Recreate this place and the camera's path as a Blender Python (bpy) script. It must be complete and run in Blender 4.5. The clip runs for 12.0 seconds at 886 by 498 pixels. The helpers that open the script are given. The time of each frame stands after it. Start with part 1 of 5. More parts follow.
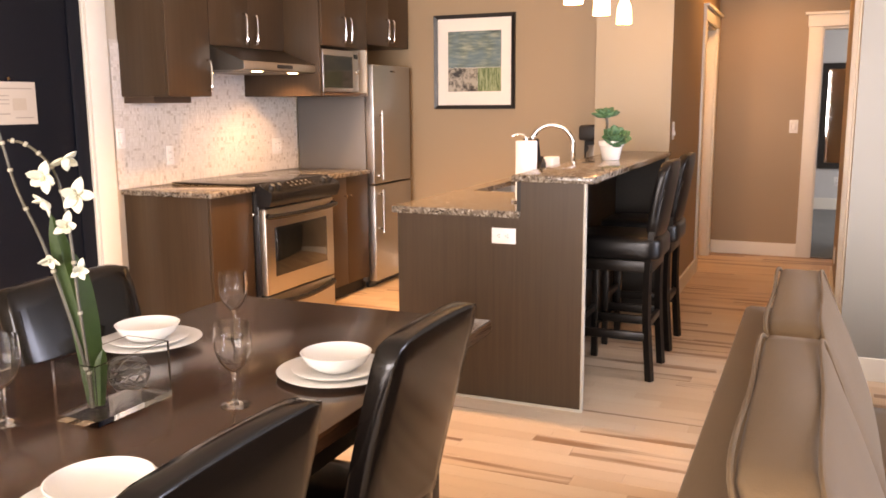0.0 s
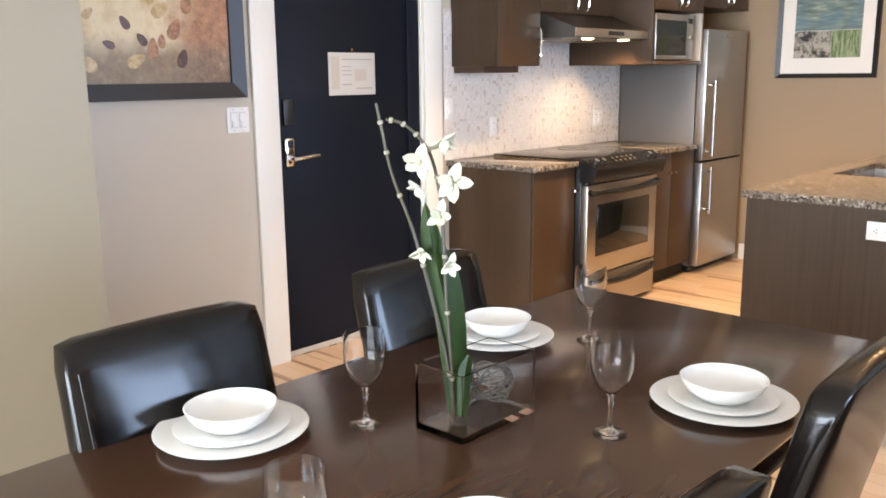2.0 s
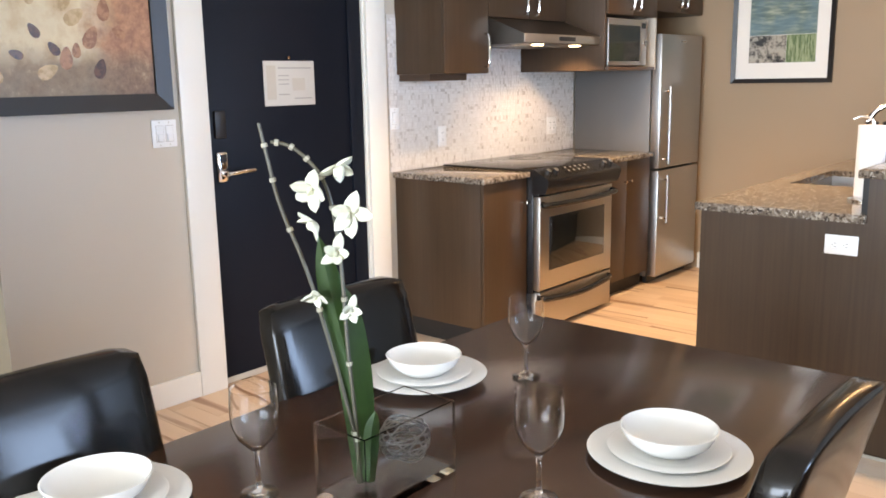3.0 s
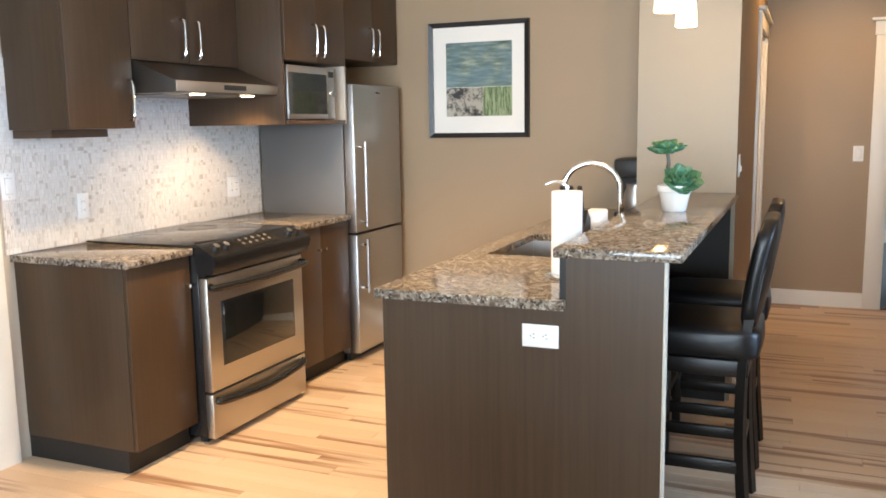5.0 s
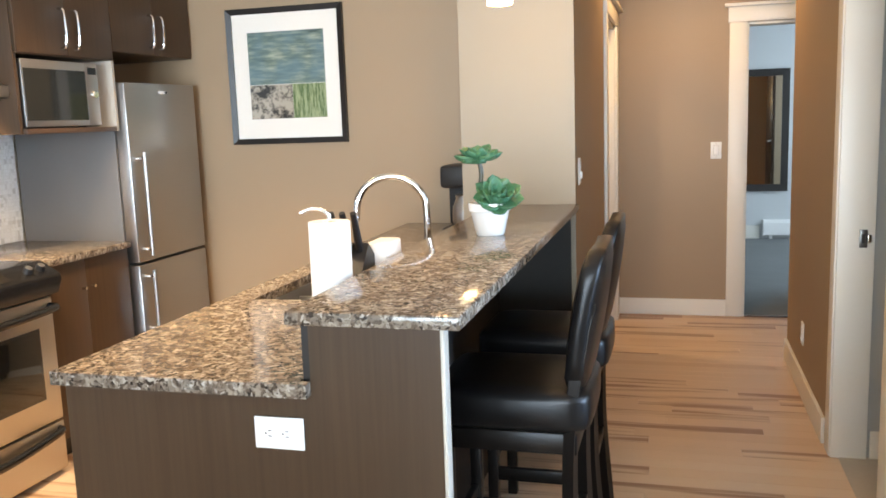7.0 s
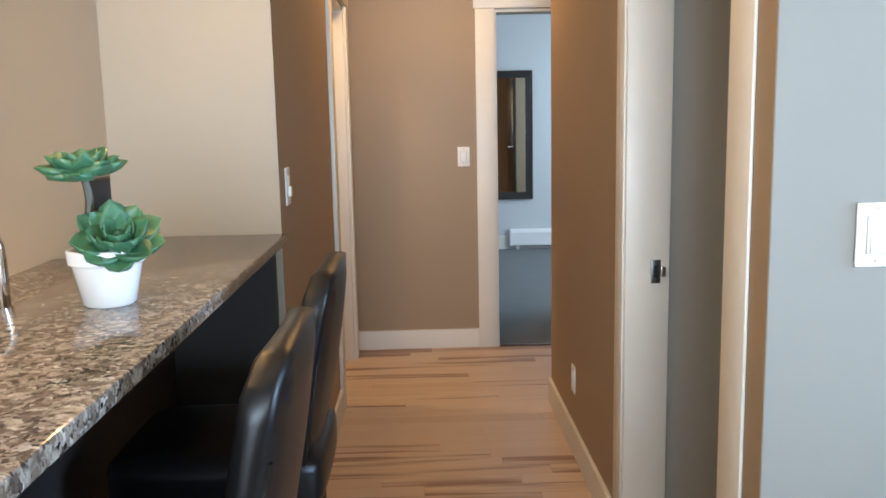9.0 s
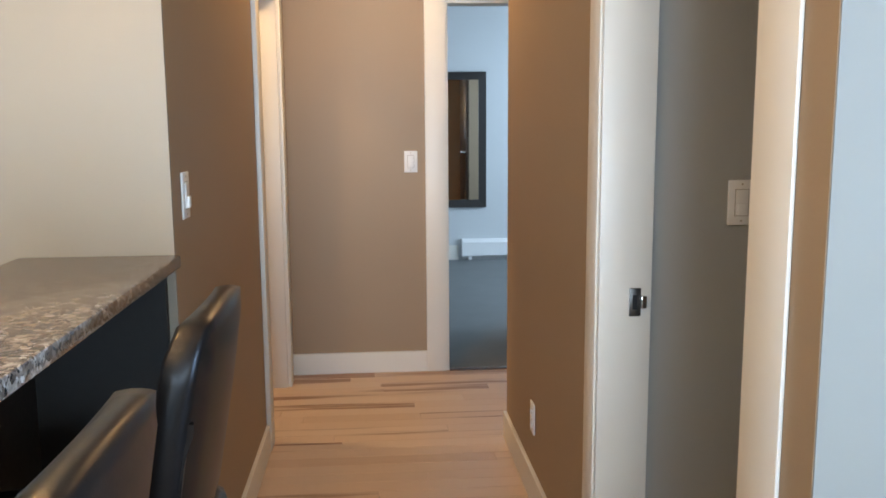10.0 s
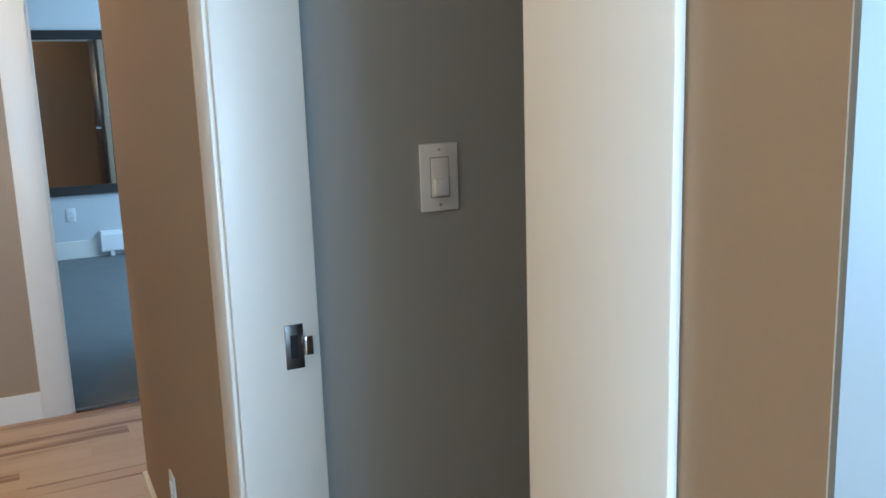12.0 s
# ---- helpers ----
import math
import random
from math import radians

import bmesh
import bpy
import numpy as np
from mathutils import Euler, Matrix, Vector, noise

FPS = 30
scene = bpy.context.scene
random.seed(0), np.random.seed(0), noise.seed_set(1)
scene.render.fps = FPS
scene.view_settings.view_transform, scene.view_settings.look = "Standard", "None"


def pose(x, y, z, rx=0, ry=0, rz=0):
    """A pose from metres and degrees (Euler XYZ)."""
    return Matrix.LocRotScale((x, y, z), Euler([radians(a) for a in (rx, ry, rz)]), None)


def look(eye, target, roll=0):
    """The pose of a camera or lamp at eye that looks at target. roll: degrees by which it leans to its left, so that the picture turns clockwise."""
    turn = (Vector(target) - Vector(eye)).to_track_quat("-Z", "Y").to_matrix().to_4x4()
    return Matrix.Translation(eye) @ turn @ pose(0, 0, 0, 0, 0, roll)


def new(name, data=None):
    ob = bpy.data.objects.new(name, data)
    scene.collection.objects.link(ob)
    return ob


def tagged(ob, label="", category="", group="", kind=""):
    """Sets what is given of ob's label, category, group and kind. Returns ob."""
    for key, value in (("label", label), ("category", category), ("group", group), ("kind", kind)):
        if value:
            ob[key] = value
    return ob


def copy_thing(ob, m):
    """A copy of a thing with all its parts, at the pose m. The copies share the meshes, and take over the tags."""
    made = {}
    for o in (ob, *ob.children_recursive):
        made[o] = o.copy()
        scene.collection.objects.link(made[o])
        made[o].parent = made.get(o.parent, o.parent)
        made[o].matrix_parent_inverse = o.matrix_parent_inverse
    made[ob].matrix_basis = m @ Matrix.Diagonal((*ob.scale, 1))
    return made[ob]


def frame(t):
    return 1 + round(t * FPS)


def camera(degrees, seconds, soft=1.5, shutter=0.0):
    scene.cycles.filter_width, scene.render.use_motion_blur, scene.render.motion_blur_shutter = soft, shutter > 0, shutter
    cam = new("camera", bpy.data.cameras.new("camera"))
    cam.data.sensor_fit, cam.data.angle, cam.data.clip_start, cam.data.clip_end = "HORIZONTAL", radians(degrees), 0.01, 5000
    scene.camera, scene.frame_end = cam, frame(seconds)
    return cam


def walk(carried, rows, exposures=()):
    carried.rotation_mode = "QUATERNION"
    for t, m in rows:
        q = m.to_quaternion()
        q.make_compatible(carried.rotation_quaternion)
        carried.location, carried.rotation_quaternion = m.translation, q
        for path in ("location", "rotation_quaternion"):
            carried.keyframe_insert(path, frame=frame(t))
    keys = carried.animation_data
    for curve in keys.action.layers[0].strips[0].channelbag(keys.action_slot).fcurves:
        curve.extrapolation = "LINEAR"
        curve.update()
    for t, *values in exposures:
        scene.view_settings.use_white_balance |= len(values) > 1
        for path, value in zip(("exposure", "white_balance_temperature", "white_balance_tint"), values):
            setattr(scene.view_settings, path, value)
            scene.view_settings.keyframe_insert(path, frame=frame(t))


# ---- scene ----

cam = camera(54.8, 12.0, soft=1.7)
ROWS = [
    (0, (-0.028, -0.004, 1.386), (-0.817, 1.803, 1.052), -0.4),
    (0.5, (-0.060, -0.014, 1.389), (-1.068, 1.672, 1.011), -0.8),
    (1, (-0.142, 0.011, 1.387), (-1.3, 1.589, 0.976), -0.4),
    (1.5, (-0.241, 0.056, 1.398), (-1.496, 1.551, 0.963), -0.3),
    (2, (-0.357, 0.143, 1.4), (-1.693, 1.577, 0.999), -0.6),
    (2.5, (-0.413, 0.227, 1.402), (-1.741, 1.677, 1.037), -0.7),
    (2.7, (-0.419, 0.272, 1.411), (-1.727, 1.738, 1.036), -0.9),
    (4.3, (-0.503, 0.946, 1.4), (-1.562, 2.608, 1.06), -1.4),
    (4.5, (-0.549, 1.018, 1.405), (-1.513, 2.741, 1.084), -1.4),
    (5, (-0.588, 1.175, 1.441), (-1.362, 2.996, 1.15), -0.9),
    (5.5, (-0.562, 1.353, 1.46), (-1.321, 3.177, 1.144), -1.2),
    (6, (-0.516, 1.574, 1.454), (-1.33, 3.378, 1.162), -0.6),
    (6.5, (-0.505, 1.824, 1.433), (-1.272, 3.647, 1.138), -1.2),
    (7, (-0.489, 2.03, 1.451), (-1.017, 3.935, 1.15), -2.0),
    (7.2, (-0.498, 2.118, 1.437), (-0.92, 4.05, 1.139), -1.7),
    (8.8, (-0.477, 3.043, 1.405), (-0.506, 5.016, 1.08), -1.4),
    (9, (-0.487, 3.14, 1.406), (-0.441, 5.116, 1.101), -1.2),
    (9.5, (-0.473, 3.375, 1.397), (-0.307, 5.348, 1.113), -0.4),
    (10, (-0.431, 3.62, 1.381), (-0.274, 5.592, 1.087), -0.4),
    (10.5, (-0.391, 3.831, 1.367), (-0.192, 5.795, 1.044), -1.4),
    (11, (-0.348, 4.059, 1.364), (0.109, 5.981, 1.05), -2.2),
    (11.5, (-0.257, 4.236, 1.336), (0.479, 6.066, 1.003), -1.4),
    (12, (-0.14, 4.425, 1.324), (0.731, 6.186, 0.95), -1.9),
]
EXPOSURES = [(0.0, -0.32, 17500, 38), (0.5, -0.28, 14200, 32), (1.0, -0.34, 12300, 27), (1.5, -0.38, 11000, 23), (2.7, -0.42, 10200, 20), (4.3, -0.36, 9500, 15), (6.0, -0.3, 9600, 14), (7.2, -0.15, 9500, 14), (8.8, -0.32, 8900, 14), (10.5, -0.2, 7800, 10), (11.3, -0.24, 7000, 6), (12.0, -0.26, 6400, 2)]
walk(cam, [(t, look(eye, target, roll)) for t, eye, target, roll in ROWS], EXPOSURES)

# ---- light ----
world = bpy.data.worlds.new("sky")
scene.world = world
world.use_nodes = True
sky = world.node_tree.nodes.new("ShaderNodeTexSky")
sky.sky_type = "NISHITA"
sky.sun_disc = False
sky.sun_elevation, sky.sun_rotation = radians(38), radians(200)
world.node_tree.links.new(sky.outputs[0], world.node_tree.nodes["Background"].inputs[0])
world.node_tree.nodes["Background"].inputs[1].default_value = 0.1

# plan, in metres: x to the east, y along the walk
XW, YK = -3.72, 6.34              # entry wall and kitchen end wall
COLX, COLY = -1.395, 5.66         # the wall end beside the bar
HLX, HRX, HEY = -0.905, 0.133, 8.265   # the hall's sides and end
LY = 4.638                        # living room wall that faces south
EX, SY = 4.3, -5.5                # window walls
CEIL = 2.62
BATHY = 5.735
BEDY = 12.12


def lamp(name, kind, m, energy, color, size=0.1, size_y=None, spot=None):
    data = bpy.data.lights.new(name, kind)
    data.energy, data.color = energy, color
    if kind == "AREA":
        data.shape, data.size, data.size_y = "RECTANGLE", size, size_y or size
    else:
        data.shadow_soft_size = size
    if spot:
        data.spot_size, data.spot_blend = radians(spot), 0.6
    ob = new(name, data)
    ob.matrix_world = m
    return ob


DAY = (0.40, 0.64, 1.0)
SHADE = (0.27, 0.52, 1.0)
WARM = (1.0, 0.70, 0.40)
lamp("daylight_east", "AREA", look((EX - 0.02, 3.5, 1.35), (0, 3.5, 1.2)), 620, SHADE, 2.0, 2.1)
lamp("daylight_south", "AREA", look((-0.6, SY + 0.02, 1.3), (-0.6, 0, 1.15)), 1800, DAY, 4.8, 2.0)
lamp("daylight_bedroom", "AREA", look((2.58, 10.3, 1.5), (0, 10.3, 1.2)), 140, DAY, 2.4, 1.4)
for yy, e in ((4.43, 16), (4.82, 35)):
    lamp("hood_lamp", "SPOT", look((-3.215, yy, 1.580), (-3.42, yy + 0.22, 0.9)), e, (1.0, 0.87, 0.71), 0.05, spot=112)
for yy in (3.9, 4.45, 5.0):
    lamp("pendant_lamp", "POINT", pose(-1.08, yy, 1.86), 8, WARM, 0.04)
# unseen ceiling lamps, added to light the kitchen floor, hall and side room
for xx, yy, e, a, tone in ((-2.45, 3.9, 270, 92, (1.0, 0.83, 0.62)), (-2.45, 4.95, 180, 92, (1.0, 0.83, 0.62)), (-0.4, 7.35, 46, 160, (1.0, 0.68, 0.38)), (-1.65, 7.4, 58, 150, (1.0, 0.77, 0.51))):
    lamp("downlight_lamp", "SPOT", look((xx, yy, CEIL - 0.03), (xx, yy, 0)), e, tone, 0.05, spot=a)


# ---- materials ----
class Nodes:
    """A material's node tree, with short ways to add and join nodes."""

    def __init__(self, name):
        self.mat = bpy.data.materials.new(name)
        self.mat.use_nodes = True
        self.tree = self.mat.node_tree
        self.out = self.tree.nodes["Principled BSDF"]
        self.coord = None

    def add(self, kind, **inputs):
        n = self.tree.nodes.new(kind)
        for k, v in inputs.items():
            self.put(v, n.inputs[k.replace("_", " ")])
        return n

    def put(self, v, socket):
        if isinstance(v, bpy.types.NodeSocket):
            self.tree.links.new(v, socket)
        elif isinstance(v, bpy.types.Node):
            self.tree.links.new(v.outputs[0], socket)
        else:
            socket.default_value = v

    def place(self, stretch=(1, 1, 1), world_space=True):
        if world_space:
            c = self.add("ShaderNodeNewGeometry").outputs["Position"]
        else:
            c = self.add("ShaderNodeTexCoord").outputs["Object"]
        return self.add("ShaderNodeMapping", Vector=c, Scale=stretch).outputs[0]

    def noise(self, vec, scale, detail=4.0, rough=0.55):
        return self.add("ShaderNodeTexNoise", Vector=vec, Scale=scale, Detail=detail, Roughness=rough).outputs[0]

    def ramp(self, fac, stops):
        r = self.add("ShaderNodeValToRGB", Fac=fac)
        e = r.color_ramp.elements
        while len(e) < len(stops):
            e.new(0.5)
        for el, (pos, col) in zip(e, stops):
            el.position, el.color = pos, (*col, 1) if len(col) == 3 else col
        return r.outputs[0]

    def mix(self, fac, a, b, kind="MIX"):
        m = self.add("ShaderNodeMix")
        m.data_type, m.blend_type = "RGBA", kind
        self.put(fac, m.inputs[0])
        self.put(a, m.inputs[6])
        self.put(b, m.inputs[7])
        return m.outputs[2]

    def math(self, op, a, b=0.0):
        m = self.tree.nodes.new("ShaderNodeMath")
        m.operation = op
        self.put(a, m.inputs[0])
        self.put(b, m.inputs[1])
        return m.outputs[0]

    def bump(self, height, strength, distance=0.002):
        b = self.add("ShaderNodeBump", Height=height, Strength=strength, Distance=distance)
        self.put(b.outputs[0], self.out.inputs["Normal"])

    def set(self, **v):
        for k, val in v.items():
            self.put(val, self.out.inputs[k.replace("_", " ")])
        return self.mat


def tint(c, f):
    return (*[min(1, x * f) for x in c], 1)


def surface(name, color, rough=0.5, metal=0.0, var=0.08, scale=3.0, fine=60.0, bump=0.1, stretch=(1, 1, 1), local=False, coat=0.0, spec=0.5):
    """A plain material with broad and fine variation of colour, gloss and relief."""
    n = Nodes(name)
    v = n.place(stretch, not local)
    broad, grain = n.noise(v, scale), n.noise(v, fine, 3)
    c = n.mix(broad, tint(color, 1 - var), tint(color, 1 + var))
    c = n.mix(n.math("MULTIPLY", grain, 0.6), c, tint(color, 1 - 1.5 * var))
    r = n.math("ADD", n.math("MULTIPLY", grain, 0.12), rough - 0.06)
    if bump:
        n.bump(grain, bump, 0.0006)
    n.set(Base_Color=c, Roughness=r, Metallic=metal, Specular_IOR_Level=spec)
    if coat:
        n.set(Coat_Weight=coat, Coat_Roughness=0.08)
    return n.mat


def wood(name, dark, light, rough=0.35, stretch=(40, 40, 2.2), fleck=0.5, coat=0.0, local=False):
    """Veneer with grain along its long axis."""
    n = Nodes(name)
    v = n.place(stretch, not local)
    g1, g2 = n.noise(v, 1.0, 6, 0.65), n.noise(v, 5.0, 3)
    broad = n.noise(n.place((1, 1, 1), not local), 1.7, 2)
    c = n.ramp(g1, [(0.3, dark), (0.75, light)])
    c = n.mix(n.math("MULTIPLY", g2, fleck), c, (*dark, 1))
    c = n.mix(n.math("MULTIPLY", broad, 0.35), c, (*tint(light, 1.15)[:3], 1))
    n.bump(g2, 0.08, 0.001)
    n.set(Base_Color=c, Roughness=n.math("ADD", n.math("MULTIPLY", g1, 0.15), rough - 0.07), Specular_IOR_Level=0.28)
    if coat:
        n.set(Coat_Weight=coat, Coat_Roughness=0.12)
    return n.mat


def granite(name):
    n = Nodes(name)
    v = n.place((1, 1, 1))
    warp = n.add("ShaderNodeVectorMath", )
    warp.operation = "ADD"
    n.put(v, warp.inputs[0])
    wn = n.add("ShaderNodeTexNoise", Vector=v, Scale=22.0, Detail=3.0)
    sc = n.add("ShaderNodeVectorMath")
    sc.operation = "SCALE"
    n.put(wn.outputs["Color"], sc.inputs[0])
    sc.inputs["Scale"].default_value = 0.05
    n.put(sc.outputs[0], warp.inputs[1])
    cells = n.add("ShaderNodeTexVoronoi", Vector=warp.outputs[0], Scale=118.0)
    pick = n.add("ShaderNodeSeparateColor", Color=cells.outputs["Color"]).outputs[0]
    c = n.ramp(pick, [(0.0, (0.025, 0.019, 0.016)), (0.18, (0.075, 0.054, 0.041)), (0.42, (0.17, 0.127, 0.096)), (0.62, (0.30, 0.25, 0.20)), (0.80, (0.14, 0.106, 0.082)), (1.0, (0.46, 0.41, 0.355))])
    big = n.noise(v, 26.0, 4)
    c = n.mix(n.ramp(big, [(0.50, (0, 0, 0)), (0.64, (0.6, 0.6, 0.6))]), c, (0.10, 0.07, 0.05, 1))
    pale = n.noise(v, 31.0, 3)
    c = n.mix(n.ramp(pale, [(0.55, (0, 0, 0)), (0.68, (0.6, 0.6, 0.6))]), c, (0.44, 0.38, 0.31, 1))
    tiny = n.noise(v, 190.0, 2)
    c = n.mix(n.ramp(tiny, [(0.60, (0, 0, 0)), (0.68, (0.8, 0.8, 0.8))]), c, (0.02, 0.016, 0.014, 1))
    n.set(Base_Color=c, Roughness=n.math("ADD", n.math("MULTIPLY", tiny, 0.1), 0.05), Specular_IOR_Level=0.33)
    return n.mat


def plank_wood(name, per_object):
    """Pale maple boards, each with its own tone, and dark heartwood streaks."""
    n = Nodes(name)
    if per_object:
        rnd = n.add("ShaderNodeObjectInfo").outputs["Random"]
    else:
        rnd = n.add("ShaderNodeNewGeometry").outputs["Random Per Island"]
    v = n.place((1.6, 34, 34))
    off = n.add("ShaderNodeVectorMath")
    off.operation = "ADD"
    n.put(v, off.inputs[0])
    comb = n.add("ShaderNodeCombineXYZ")
    n.put(n.math("MULTIPLY", rnd, 37.0), comb.inputs[0])
    n.put(n.math("MULTIPLY", rnd, 91.0), comb.inputs[1])
    n.put(comb.outputs[0], off.inputs[1])
    g = n.noise(off.outputs[0], 1.0, 6, 0.6)
    fine = n.noise(off.outputs[0], 5.0, 3)
    tone = n.ramp(rnd, [(0.0, (0.63, 0.435, 0.30)), (0.3, (0.71, 0.53, 0.39)), (0.6, (0.68, 0.49, 0.35)), (0.85, (0.72, 0.555, 0.42)), (1.0, (0.58, 0.385, 0.255))])
    c = n.mix(n.math("MULTIPLY", g, 0.5), tone, (0.60, 0.44, 0.32, 1))
    streak = n.noise(n.add("ShaderNodeMapping", Vector=off.outputs[0], Scale=(0.5, 0.42, 1)).outputs[0], 1.0, 3)
    gate = n.math("GREATER_THAN", n.math("FRACT", n.math("MULTIPLY", rnd, 7.31)), 0.60)
    amount = n.math("MULTIPLY", n.ramp(streak, [(0.485, (0, 0, 0)), (0.61, (0.95, 0.95, 0.95))]), gate)
    c = n.mix(amount, c, (0.30, 0.15, 0.085, 1))
    n.bump(fine, 0.06, 0.001)
    n.set(Base_Color=c, Roughness=n.math("ADD", n.math("MULTIPLY", fine, 0.1), 0.31))
    return n.mat


def mosaic(name):
    """Small stone tesserae: each joined tile has its own tone."""
    n = Nodes(name)
    rnd = n.add("ShaderNodeNewGeometry").outputs["Random Per Island"]
    c = n.ramp(rnd, [(0.0, (0.58, 0.52, 0.47)), (0.08, (0.73, 0.69, 0.65)), (0.5, (0.78, 0.745, 0.71)), (0.94, (0.82, 0.79, 0.76)), (1.0, (0.62, 0.56, 0.51))])
    g = n.noise(n.place(), 90.0, 3)
    c = n.mix(n.math("MULTIPLY", g, 0.3), c, (0.5, 0.43, 0.37, 1))
    n.bump(g, 0.1, 0.001)
    n.set(Base_Color=c, Roughness=n.math("ADD", n.math("MULTIPLY", rnd, 0.25), 0.25))
    return n.mat


def leather(name, color, rough=0.28):
    n = Nodes(name)
    v = n.place((1, 1, 1), False)
    cells = n.add("ShaderNodeTexVoronoi", Vector=v, Scale=230.0)
    soft = n.noise(v, 9.0, 3)
    c = n.mix(soft, tint(color, 0.75), tint(color, 1.35))
    h = n.math("ADD", n.math("MULTIPLY", cells.outputs["Distance"], 0.35), soft)
    n.bump(h, 0.035, 0.003)
    n.set(Base_Color=c, Roughness=n.math("ADD", n.math("MULTIPLY", soft, 0.05), rough), Specular_IOR_Level=0.3)
    return n.mat


def fabric(name, color):
    n = Nodes(name)
    v = n.place((1, 1, 1), False)
    w1 = n.noise(n.add("ShaderNodeMapping", Vector=v, Scale=(260, 30, 260)).outputs[0], 1.0, 2)
    w2 = n.noise(n.add("ShaderNodeMapping", Vector=v, Scale=(30, 260, 30)).outputs[0], 1.0, 2)
    weave = n.math("ADD", w1, w2)
    soft = n.noise(v, 5.0, 3)
    c = n.mix(soft, tint(color, 0.86), tint(color, 1.14))
    c = n.mix(n.math("MULTIPLY", weave, 0.25), c, tint(color, 0.7))
    n.bump(weave, 0.2, 0.002)
    n.set(Base_Color=c, Roughness=0.85, Sheen_Weight=0.05)
    return n.mat


def clear(name, color=(1, 1, 1), rough=0.0, ior=1.45):
    n = Nodes(name)
    dust = n.noise(n.place((1, 1, 1), False), 40.0, 2)
    n.set(Base_Color=(*color, 1), Roughness=n.math("MULTIPLY", dust, rough), Transmission_Weight=1.0, IOR=ior)
    return n.mat


def glow(name, color, strength):
    n = Nodes(name)
    n.set(Base_Color=(*color, 1), Emission_Color=(*color, 1), Emission_Strength=strength, Roughness=0.4)
    return n.mat


def canvas_print(name):
    """A warm abstract print: cream middle, rust and ochre sides, a brown foot and dark leaf flecks."""
    n = Nodes(name)
    v = n.place((1, 1, 1), False)
    at = n.add("ShaderNodeSeparateXYZ", Vector=v)
    big, fine = n.noise(v, 5.0, 6, 0.65), n.noise(v, 26.0, 5, 0.7)
    c = n.ramp(big, [(0.3, (0.50, 0.29, 0.13)), (0.42, (0.68, 0.49, 0.27)), (0.55, (0.80, 0.66, 0.44)), (0.7, (0.70, 0.52, 0.31))])
    side = n.math("ADD", n.math("ABSOLUTE", n.math("SUBTRACT", at.outputs[1], 0.42)), n.math("MULTIPLY", big, 0.35))
    c = n.mix(n.ramp(side, [(0.40, (0, 0, 0)), (0.52, (0.9, 0.9, 0.9))]), c, n.ramp(fine, [(0.35, (0.30, 0.10, 0.055)), (0.65, (0.55, 0.25, 0.13))]))
    foot = n.math("ADD", at.outputs[2], n.math("MULTIPLY", big, 0.14))
    c = n.mix(n.ramp(foot, [(0.24, (0.85, 0.85, 0.85)), (0.34, (0, 0, 0))]), c, n.ramp(fine, [(0.3, (0.14, 0.085, 0.06)), (0.6, (0.27, 0.18, 0.12)), (0.75, (0.52, 0.39, 0.25))]))
    n.bump(n.noise(v, 160.0, 2), 0.1)
    n.set(Base_Color=c, Roughness=0.5)
    return n.mat


def water_print(name):
    """The upper part of the photograph: teal and grey ripples."""
    n = Nodes(name)
    v = n.place((9, 9, 46), False)
    g = n.noise(v, 1.0, 5)
    b = n.noise(n.place((1, 1, 1), False), 7.0, 2)
    c = n.ramp(g, [(0.3, (0.04, 0.075, 0.07)), (0.5, (0.14, 0.20, 0.17)), (0.68, (0.34, 0.38, 0.30))])
    c = n.mix(n.ramp(b, [(0.4, (0, 0, 0)), (0.65, (0.7, 0.7, 0.7))]), c, (0.10, 0.20, 0.24, 1))
    return n.set(Base_Color=c, Roughness=0.3)


def blotch_print(name, lo, hi, stretch, scale):
    n = Nodes(name)
    g = n.noise(n.place(stretch, False), scale, 4, 0.7)
    return n.set(Base_Color=n.ramp(g, [(0.42, lo), (0.56, hi)]), Roughness=0.3)


